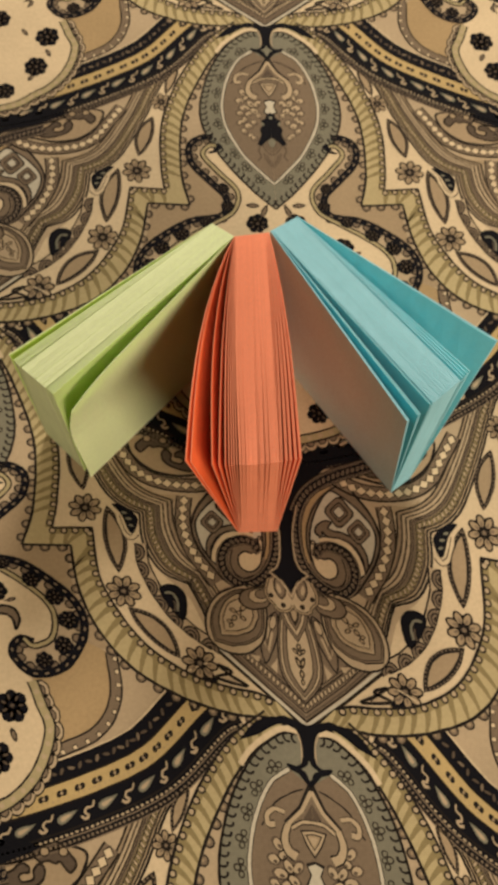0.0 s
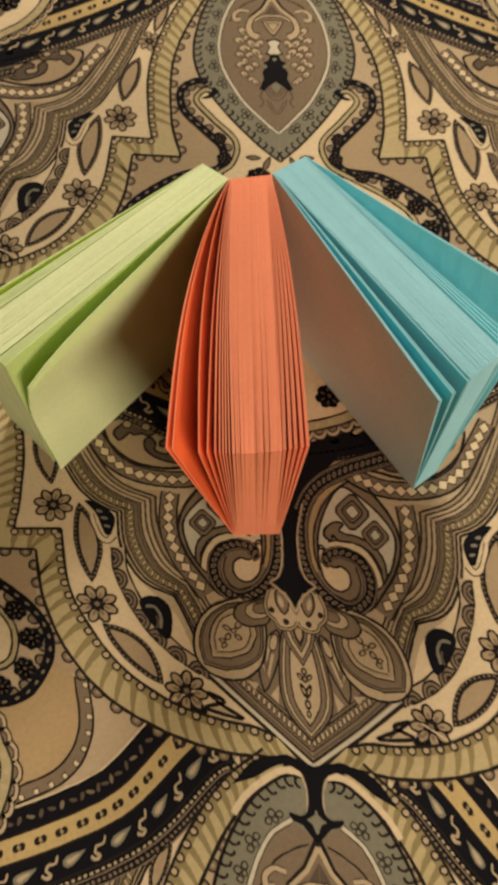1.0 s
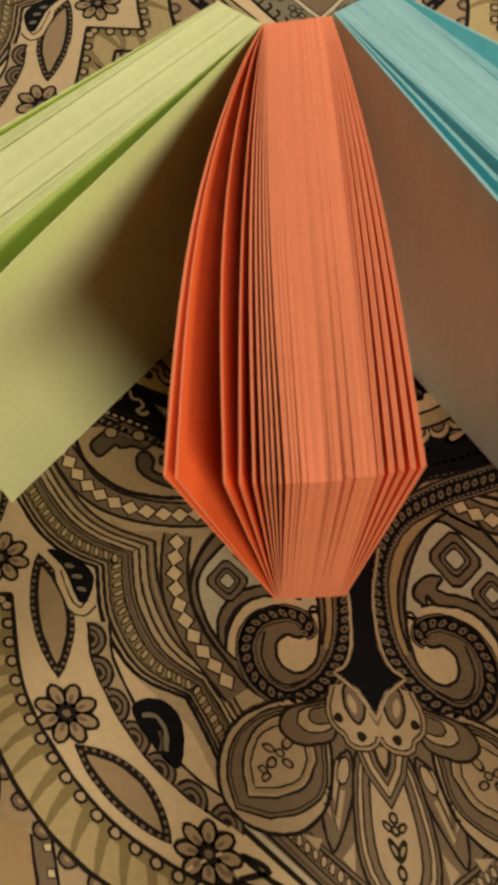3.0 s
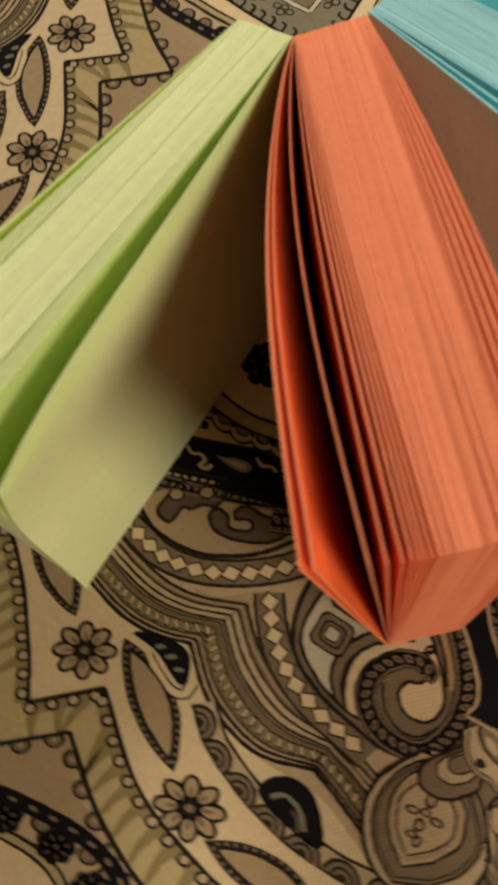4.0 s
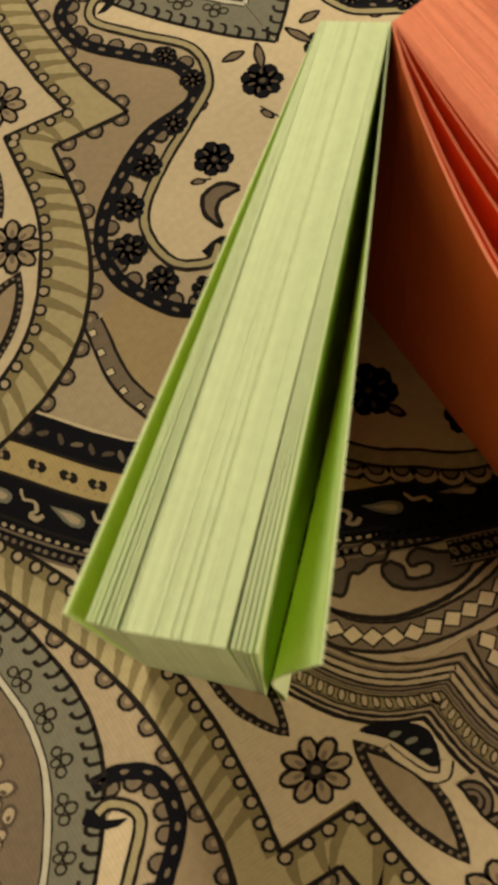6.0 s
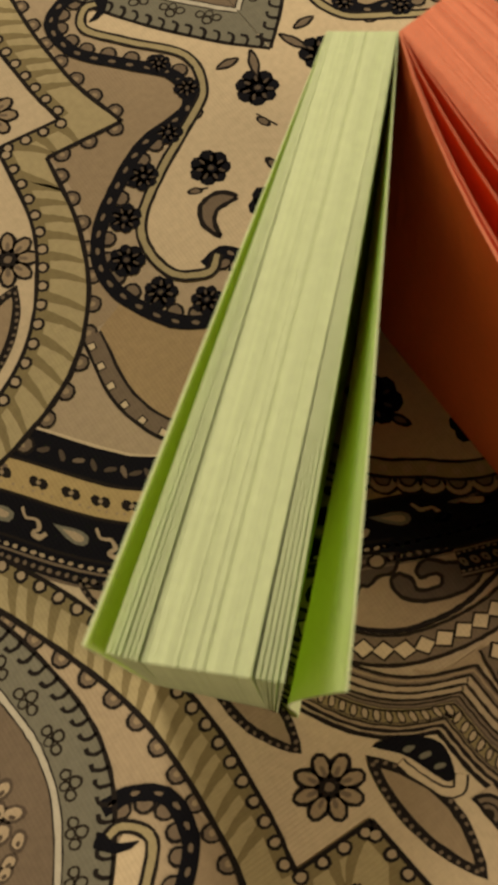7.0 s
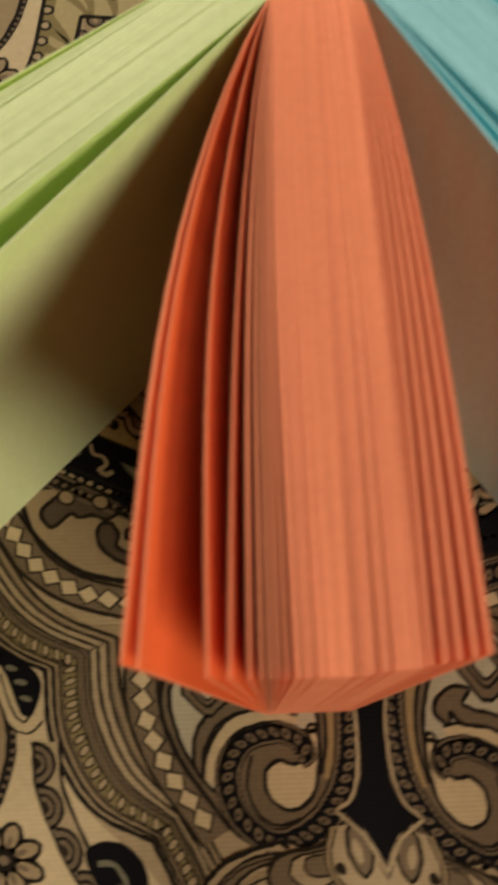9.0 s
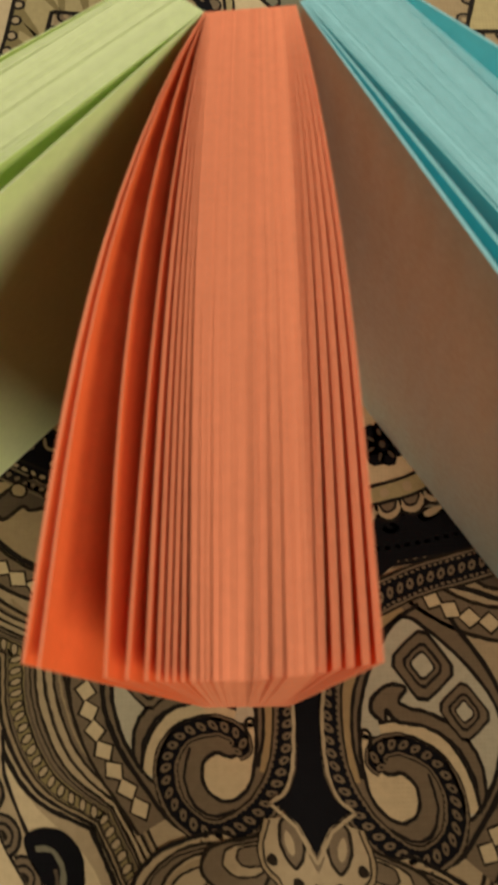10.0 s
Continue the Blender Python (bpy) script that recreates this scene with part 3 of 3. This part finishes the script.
def scroll_field():
    # pale middle field with a scalloped border
    edge = curve([(0, 104), (10, 105.5), (21, 109), (28, 114), (35, 119), (41.6, 128), (45, 141), (42, 149), (39, 157)])
    fill("cream", np.vstack([edge, curve([(36.5, 164), (37, 171), (40, 170), (46, 173.5), (47.6, 181), (45, 188), (36, 195.5), (26, 202), (17.8, 208), (15.8, 218), (24, 228.5), (29, 236), (27, 241)]), [(20, 236), (0, 214)]]), 14)
    for x, y, a in spots(edge, 4.4, -1.6):
        h = np.linspace(math.pi, 2 * math.pi, 9) + a
        for ink, r, l in (("line", 3.9, 16), ("ground", 3.3, 17), ("line", 2.2, 18), ("taupe", 1.7, 19)):
            fill(ink, np.stack([x + np.cos(h) * r * 0.8, y + np.sin(h) * r], 1), l)
    strip("khaki", edge, 3.2, 20)
    strip("line", edge, 0.5, 21, off=1.7)
    strip("line", edge, 0.5, 21, off=-1.7)
    for x, y, a in spots(edge, 4.4, 0.0):
        dot("ground", x, y, 0.9, 21, 7)
    for x, y, r in ((32.2, 147.5, 5.2), (28, 130, 5.0), (8, 202, 4.4), (27, 190.5, 4.0), (21, 176, 4.6), (10, 158, 5.0), (15, 116, 4.2)):
        dark_bloom(x, y, r, 16, x)
    for x, y, t in ((26, 124, 1.0), (22, 150, 2.2), (16, 184, 1.4), (33, 138, 2.0)):
        dot("line", x, y, 1.1, 16, 8, 2.2, t)
        dot("taupe", x, y, 0.6, 17, 8, 2.2, t)
    shape("taupe", [(26.4, 181.6), (29, 184.6), (33.4, 184), (35.4, 180), (34, 175.6), (33.2, 179), (31, 181.2)], 16, 0.8)
    for a, b, w in (((24, 170), (22.6, 164.6), 1.0), ((20.6, 168), (23.2, 171.4), 0.9), ((12, 196.6), (10, 191.6), 1.0), ((30, 186.6), (33.6, 188.4), 0.9)):
        t = math.atan2(b[1] - a[1], b[0] - a[0])
        strip("line", np.array([a, b]), 0.4, 16)
        dot("line", (a[0] + b[0]) / 2 + 0.8, (a[1] + b[1]) / 2, w, 16, 8, 2.0, t)
        dot("taupe", (a[0] + b[0]) / 2 + 0.8, (a[1] + b[1]) / 2, w * 0.6, 17, 8, 2.0, t)
    # tan patch with a brown strap
    fill("gold", curve([(43, 135.5), (52, 137), (61, 143.2), (66, 152), (67, 160), (66.4, 169), (60, 173), (56.5, 173), (50, 163.5), (39.5, 159.8), (42.5, 149)], 4, True), 7)
    strap = curve([(66.2, 171), (67, 155.6), (61, 143.2), (47, 134.4)])
    strip("taupe", strap, 3.6, 10)
    strip("line", strap, 0.5, 11, off=1.9)
    strip("line", strap, 0.5, 11, off=-1.9)
    for x, y, a in spots(strap, 4.6, 0.9):
        dot("line", x, y, 1.2, 11, 4, 1.0, a + 0.78)
        dot("cream", x, y, 0.85, 12, 4, 1.0, a + 0.78)
    # taupe field between rope and snake
    fill("tan", np.vstack([curve([(37, 246), (39.2, 229), (36.2, 214)]), [(53, 213)], curve([(53, 201), (57, 187), (66, 172)]), curve([(58, 172), (57.5, 183), (53, 191), (44.5, 198), (35, 203.5), (22.5, 206), (21, 215), (27, 222), (35, 232.5), (35, 241)])]), 1)
    snake = curve([(25.5, 246.5), (31, 246), (35.8, 241.5), (34.8, 232.5), (27.5, 223.5), (20.8, 215.2), (22.5, 206.2), (35, 203.5), (44.5, 198), (53, 191), (57.4, 183), (56.6, 174), (50, 163.5), (39.5, 159.8), (32.6, 166), (35, 172), (40, 171.5)])
    bumps(snake, 5.2, 1.4, 15, "taupe", off=-1.9)
    strip("black", snake, 3.1, 18)
    for x, y, a in spots(snake, 4.0):
        dot("taupe", x, y, 0.45, 19, 6, 2.0, a)
    stem = curve([(22.5, 241), (27, 242), (30, 237), (24, 228.5), (15.8, 218), (17.8, 208), (26, 202), (36, 195.5), (45, 188), (47.6, 181), (46, 173.5), (40, 170), (36.5, 172.5)])
    strip("khaki", stem, 1.5, 20)
    strip("line", stem, 0.5, 21, off=0.95)
    strip("line", stem, 0.5, 21, off=-0.95)
    for x, y, r in ((21.6, 219.5, 2.2), (20.2, 210.5, 2.4), (29.5, 203, 2.5), (39.5, 196.5, 2.8), (47.8, 190, 2.9), (52.3, 181.5, 3.1), (50.2, 171.5, 3.0), (43.5, 165, 2.8)):
        dark_bloom(x, y, r * 1.12, 22, y)
    shape("black", [(21.5, 241.5), (24.5, 238.2), (28.2, 238), (25, 240), (23.8, 243)], 22)


def medallion():
    outer = curve([(3.6, 306.2), (7, 306.2), (11, 304.4), (18.2, 297.8), (25, 286), (29.2, 273), (30.8, 260), (28.3, 247.6), (20.2, 232.7), (9, 218.2), (0, 209.2)])
    inner = curve([(6.9, 294.7), (13.4, 289.4), (18.3, 279), (20.5, 269.5), (21.1, 261), (19.2, 250.7), (12.8, 237.2), (4.2, 226.4), (0, 222)])
    fill("sage", np.vstack([[(2.6, 303)], outer, [(0, 256), (2.8, 297)]]), 17)
    strip("line", outer, 0.7, 19)
    # comb of half loops along the ring, outlined sprigs beside the inner line
    for x, y, a in spots(outer, 3.2):
        c, n = np.array((math.cos(a), math.sin(a))), np.array((math.sin(a), -math.cos(a)))
        strip("line", curve([np.array((x, y)), (x, y) + n * 1.5 + c * 0.1, (x, y) + n * 2.6 - c * 0.5, (x, y) + n * 2.7 - c * 1.6], 3), 0.62, 19)
    for x, y, a in spots(inner, 8.2, 2.4):
        for d, e, r in ((-1.9, 0.2, 1.15), (1.9, 0.2, 1.15), (0, 1.5, 1.3), (0, -0.4, 1.0)):
            u, v = x + math.cos(a) * d - math.sin(a) * e, y + math.sin(a) * d + math.cos(a) * e
            dot("umber", u, v, r, 18, 9)
            dot("sage", u, v, r * 0.64, 19, 7)
    fill("taupe", np.vstack([[(0, 290)], inner, [(0, 256)]]), 20)
    strip("line", inner, 1.7, 22)
    strip("white", inner, 1.1, 23)
    strip("line", curve([(2.5, 289), (6, 287.5), (12, 283.5), (16.6, 276)]), 0.4, 23)
    # pale ornament: gable, curls, side crescents, knot, clusters of small curls
    strip("line", np.array([(0, 290), (3.4, 283), (8.6, 277.5)]), 2.3, 24, sharp=True)
    strip("ground", np.array([(0, 288.6), (3.2, 282.4), (8.0, 277.6)]), 1.3, 25, sharp=True)
    fill("brown", np.array([(0, 284.6), (3.0, 280), (0, 279.2)]), 24)
    strip("line", curve([(0, 279), (3.6, 278.6), (7, 276.4)]), 1.7, 26)
    strip("ground", curve([(0, 279), (3.6, 278.6), (7, 276.4)]), 0.9, 27)
    for k, ink in ((1.0, "line"), (0.84, "ground"), (0.62, "line"), (0.5, "tan"), (0.3, "ground")):
        fill(ink, np.array([(0, 273.6 + 3.2 * k), (4.4 * k, 273.6 + 2.6 * k), (2.6 * k, 273.6 - 1.5 * k), (0, 273.6 - 5.4 * k)]), 26 + int(9 - 9 * k))
    for ink, w, l in (("line", 4.4, 28), ("ground", 3.1, 29)):
        strip(ink, curve([(8.0, 277.6), (9.4, 273.4), (8.4, 269.6), (5.8, 268)]), w * 0.55, l, w_end=w * 0.9)
        strip(ink, curve([(9, 281), (12.4, 281.6), (14.8, 279.4), (14.4, 276.8), (12.4, 277)]), w * 0.35, l, w_end=w * 0.6)
    fill("line", np.array([(0, 267.4), (3.0, 266.4), (1.8, 263.2), (3.4, 259.6), (0, 258.6)]), 27)
    fill("white", np.array([(0, 266.6), (2.3, 265.6), (1.2, 263.2), (2.6, 260.2), (0, 259.2)]), 28)
    for x, y, r, k, a in ((11.6, 271, 1.3, 1.5, 0.9), (13.2, 266.4, 1.3, 1.3, 0.2), (11.2, 262.4, 1.4, 1.5, 0.1), (8.6, 264.8, 1.2, 1.6, 1.0), (5.6, 264.8, 1.2, 1.6, -0.9), (7.0, 260.8, 1.2, 1.5, 0.6), (9.6, 259.2, 1.1, 1.3, -0.5),
                          (13.2, 259.4, 1.1, 1.3, 0.4), (12.9, 254.6, 1.1, 1.5, -0.5), (9.8, 252.6, 1.3, 1.3, 0.5), (11.2, 256.2, 0.9, 1.4, 1.2), (7.4, 254.4, 0.9, 1.4, 0.8), (11.8, 249.8, 1.0, 1.4, 0.9), (9.0, 247.4, 0.9, 1.3, 0.2),
                          (5.2, 258.2, 0.9, 1.4, 1.1), (10.2, 268, 1.0, 1.5, -0.7), (7.6, 246.0, 0.8, 1.5, 0.5)):
        dot("brown", x, y, r + 0.55, 24, 10, k, a)
        dot("ground", x, y, r, 25, 9, k, a)
        dot("brown", x - 0.3 * r, y - 0.45 * r, r * 0.42, 26, 7, k, a)
    # black bell and nested drops
    fill("black", np.array([(0, 259.8), (1.6, 259.4), (2.4, 256.8), (4.4, 255.4), (4.0, 252.6), (5.0, 250.6), (4.4, 247.8), (6.4, 242.6), (4.6, 241.8), (3.2, 243.6), (0, 246.2)]), 30)
    dot("sage", 0, 257.0, 0.8, 31, 8)
    dot("sage", 3.6, 253.6, 0.55, 31, 7, 1.8, 1.3)
    for y, w, d in ((247.5, 4.6, 10.4), (246.5, 3.4, 7.6), (245.5, 2.2, 5.0), (240, 3.6, 9.0), (239, 2.5, 6.6)):
        strip("brown", curve([(w, y - 2), (w * 0.85, y - d * 0.55), (w * 0.4, y - d * 0.9), (0, y - d)]), 0.5, 24)
    strip("brown", curve([(5.2, 242), (5.9, 239), (5.0, 236.2), (6.4, 234)]), 0.6, 24)
    fill("sage", np.array([(0, 246), (1.6, 244.6), (1.2, 242.2), (0, 240.9)]), 25)
    # black wings and stem under the tip above, with a pale arch below them
    strip("cream", curve([(3.4, 307.2), (7.5, 307.6), (12, 305.6), (19, 299.6), (23, 294)]), 1.9, 20)
    fill("black", np.vstack([[(0, 309.5)], curve([(7.5, 311.8), (16.6, 309), (23.2, 301.6)]), curve([(16.8, 304.2), (9.8, 308.6), (5.0, 308.2), (2.6, 305.6), (2.0, 299.4), (3.6, 296.2), (7.6, 296.4), (6.4, 294.6), (3.8, 293.6)], 4), [(1.4, 290.8), (0, 289.6)]]), 24)
    shape("sage", [(0, 298), (0.7, 296.6), (2.6, 295.2), (1.2, 294.2), (0, 292)], 26)
    # leafy sprigs at the lower point
    for a, b, w in (((7, 210.8), (12.4, 211.2), 2.0), ((3.6, 211.4), (6.4, 204.6), 2.0)):
        t = np.linspace(0, 1, 9)[:, None]
        d = np.subtract(b, a)
        n = np.array((-d[1], d[0])) / np.hypot(*d)
        m = np.array(a) + d * t
        p = np.vstack([m + n * w * np.sin(math.pi * t) / 2, (m - n * w * np.sin(math.pi * t) / 2)[-2:0:-1]])
        fill("taupe", p, 22)
        rim("line", p, 0.45, 23)


for draw in (rope, scalloped_bands, paisley, palmette, sweep_bands, scroll_field, medallion):
    draw()

LAYER = 1.1e-5
cloth = slab("tablecloth", (-0.66, -0.72, -0.012), (0.66, 0.8, 0.0), INK["ground"])
tagged(cloth, "cream and taupe cotton cloth with a black paisley print, laid flat", "tablecloth")
places = [(c, r) for c in range(-3, 4) for r in range(-2, 2) if abs(c) <= 2 or r in (-1, 0)]
for ink, bits in DRAWN.items():
    if not bits:
        continue
    flat, faces, base = [], [], 0
    zs = []
    for pts, fcs, layer in bits:
        flat.append(pts)
        zs.append(np.full(len(pts), layer * LAYER))
        faces += [tuple(i + base for i in f) for f in fcs]
        base += len(pts)
    flat, zs = np.vstack(flat), np.concatenate(zs)
    wave = np.stack([np.sin(flat[:, 0] * 2.3 + 1.7 * np.sin(flat[:, 1] * 1.9)), np.sin(flat[:, 1] * 2.1 + 1.9 * np.sin(flat[:, 0] * 2.2))], 1)
    flat = flat + 0.08 * wave   # the wavering edge of a hand-drawn print
    every, out = [], []
    for col, row in places:
        for flip in (1, -1):
            v = flat * (flip, 1) + (col * WIDE, row * HIGH + (HIGH / 2 if col % 2 else 0))
            x, y = drift(v)
            o = len(out) * base
            every.append(np.stack([x, y, zs + (1.2e-6 if flip < 0 else 0) + LAYER], 1))
            out.append([tuple(i + o for i in (f if flip > 0 else f[::-1])) for f in faces])
    part("print", np.vstack(every).tolist(), [f for fs in out for f in fs], INK[ink], cloth, ink + " ink of the paisley print")["kind"] = "stuff"


# ---- the paper pads: loose sheets held along the far edge, fanned at the near edge ----
def pad(colour, label, far, first, block, last, near_low, counts, bows, curl=0.0, loose=1.0, thick=0.00022, outer=""):
    """far: plan places of the first and last sheet at the bound edge; first, last: where the splayed sheets of either side end at the
    upper open corner; block: the same for the sheets that cling together, as (share of the block, x, y); near_low: the lower open corner
    as (share of the pad, x, y); bows: how far sheets bulge sideways, as (share, metres);
    curl: how far the first sheet's open edge is drawn back to the pad between its two splayed corners."""
    ob = tagged(new("note_pad"), label, "note pad", "three standing note pads")
    f0, f1 = np.array(far[0]), np.array(far[1])
    block, low, bows = np.array(block, float), np.array(near_low, float), np.array(bows, float)
    origin = np.array((*((f0 + f1) / 2), 0.0))
    ob.location = origin
    rng = random.Random(sum(map(ord, colour)))
    side = (f1 - f0) / np.linalg.norm(f1 - f0)
    high, nu = 0.0718, 12
    # sheets cling together in clumps of a few, with narrow gaps between the clumps
    cling = counts - len(first) - len(last)
    spare, left = [], rng.randint(2, 5)
    for i in range(cling):
        left -= 1
        spare.append(0.03 if left else rng.choice((0.3, 0.5, 0.8, 1.5)) * loose)
        left = left or rng.choice((1, 2, 3, 4, 6, 8))
    run = np.concatenate([[0], np.cumsum(1 + np.array(spare))])
    run /= run[-1]
    gap = np.linalg.norm(f1 - f0) / counts

    def place(table, q):
        return np.array([np.interp(q, table[:, 0], table[:, k]) for k in (1, 2)])
    thin = float(np.linalg.norm(block[-1, 1:] - block[0, 1:])) / (cling + sum(spare))
    for i in range(counts):
        s, n = (i + 0.5) / counts, i - len(first)
        a, w = f0 + (f1 - f0) * s, place(low, s)
        room = 0.0
        if n < 0 or n >= cling:
            group, m = (first, i) if n < 0 else (last, n - cling)
            t, t_wide = np.array(group[m]), thick
            nearby = np.array(group[m + 1]) if m + 1 < len(group) else block[0, 1:] if n < 0 else t
            reach = float(np.linalg.norm(nearby - t)) - thick
            room = reach * 0.5 if 0 < reach < 0.0013 else 0.0
        else:
            t, t_wide = place(block, run[n] + (run[n + 1] - run[n]) / (1 + spare[n]) / 2), thin * 0.97
            room = thin * spare[n]
        w_wide = float(np.linalg.norm(low[-1, 1:] - low[0, 1:])) / counts * 0.96
        bow = float(np.interp(s, bows[:, 0], bows[:, 1]))
        lift = high + rng.uniform(-0.00004, 0.00004)
        slip = rng.uniform(-0.00006, 0.00006)
        bend = curl if i == 0 else 0.0
        nv = 10 if bend else 4
        mid, wide, fat = [], [], []
        for j in range(nu + 1):
            u = j / nu
            for k in range(nv + 1):
                v = k / nv
                end = w + (t - w) * v
                p = a + (end - a) * u * (1 + slip) + side * bow * v ** 1.1 * math.sin(math.pi * u ** 0.82)
                p = p + side * bend * u ** 2 * math.exp(-((v - 0.55) / 0.32) ** 2)
                mid.append((p[0] - origin[0], p[1] - origin[1], v * (lift + 0.0028 * u) - (0.005 * (u * v) ** 8 if bend else 0)))
                wide.append(gap * 0.995 * (1 - u) + u * (w_wide * (1 - v) + t_wide * v))
                fat.append(room * u * v * (1 - u) ** 0.8)
        m, across = np.array(mid), np.array((side[0], side[1], 0))
        half, more = np.array(wide)[:, None] * across / 2, np.array(fat)[:, None] * across
        verts = np.vstack([m - half, m + half + more])
        n, st, faces = len(m), nv + 1, []
        for j in range(nu):
            for k in range(nv):
                q = (j * st + k, j * st + k + 1, (j + 1) * st + k + 1, (j + 1) * st + k)
                faces += [q[::-1], tuple(x + n for x in q)]
        ring = [k for k in range(st)] + [j * st + nv for j in range(1, nu + 1)] + [nu * st + k for k in range(nv - 1, -1, -1)] + [j * st for j in range(nu - 1, 0, -1)]
        faces += [(x, y, y + n, x + n) for x, y in zip(ring, ring[1:] + ring[:1])]
        name = "outer_sheet" if i in (0, counts - 1) else "splayed_sheet" if n < 0 or n >= cling else "sheet"
        sheet = part(name, verts.tolist(), faces, LIT_PAPER.get(colour, PAPER[colour][0]) if i == 0 else PAPER[colour][0], ob, outer if i == 0 else "")
        sheet.data.materials.append(PAPER[colour][1])
        for f in sheet.data.polygons[2 * nu * nv:]:
            f.material_index = 1
    return ob


pad("orange", "coral orange sticky note pad standing on edge, sheets fanned open", ((-0.0208, 0.1473), (-0.0093, 0.1487)),
    [(-0.0376, 0.0686), (-0.0361, 0.0682), (-0.0299, 0.0672), (-0.0279, 0.0670), (-0.0261, 0.0669), (-0.0250, 0.0669), (-0.0242, 0.0668), (-0.0235, 0.0668), (-0.0227, 0.0668)],
    [(0, -0.0220, 0.0668), (0.45, -0.0170, 0.0668), (1, -0.0102, 0.0674)],
    [(-0.0098, 0.0675), (-0.0094, 0.0675), (-0.0084, 0.0677), (-0.0080, 0.0678), (-0.0071, 0.0679), (-0.0067, 0.0679), (-0.0056, 0.0681), (-0.0052, 0.0681), (-0.0042, 0.0683), (-0.0038, 0.0684)],
    [(0, -0.0208, 0.0690), (1, -0.0066, 0.0690)], 96, [(0, -0.0042), (0.025, -0.0038), (0.03, -0.0018), (0.08, -0.0010), (0.5, 0), (0.86, 0.0004), (1, 0.0017)], loose=1.4, thick=0.00027, outer="bowed coral orange outer sheet")
pad("green", "pale lime green sticky note pad standing on edge, one sheet curling", ((-0.02075, 0.1474), (-0.0278, 0.1526)),
    [(-0.0713, 0.0870), (-0.0767, 0.0911), (-0.0772, 0.0915), (-0.0776, 0.0919), (-0.0780, 0.0923), (-0.0784, 0.0927)],
    [(0, -0.0789, 0.0931), (1, -0.0866, 0.1001)],
    [(-0.0870, 0.1005), (-0.0873, 0.1009), (-0.0877, 0.1013), (-0.0881, 0.1018), (-0.0885, 0.1022), (-0.0888, 0.1026), (-0.0904, 0.1045)],
    [(0, -0.0744, 0.0918), (0.008, -0.0744, 0.0918), (0.014, -0.0768, 0.0944), (0.05, -0.0776, 0.0957), (1, -0.0915, 0.1100)], 84, [(0, 0.0), (1, 0)], curl=0.0040, loose=0.6, thick=0.00028, outer="pale green outer sheet curling away from the pad")
pad("blue", "turquoise blue sticky note pad standing on edge, outer sheets splayed", ((-0.0089, 0.1492), (0.0004, 0.1547)),
    [(0.0286, 0.0794), (0.0290, 0.0796), (0.0321, 0.0812), (0.0326, 0.0816), (0.0362, 0.0846)],
    [(0, 0.0368, 0.0851), (1, 0.0462, 0.0925)],
    [(0.0470, 0.0932), (0.0478, 0.0938), (0.0486, 0.0946), (0.0494, 0.0954), (0.0590, 0.1054), (0.0594, 0.1057)],
    [(0, 0.0363, 0.0826), (1, 0.0440, 0.0880)], 96, [(0, 0), (1, 0)], loose=0.5, thick=0.00034, outer="blue outer sheet with bounced light in its colour, leaning off the pad")
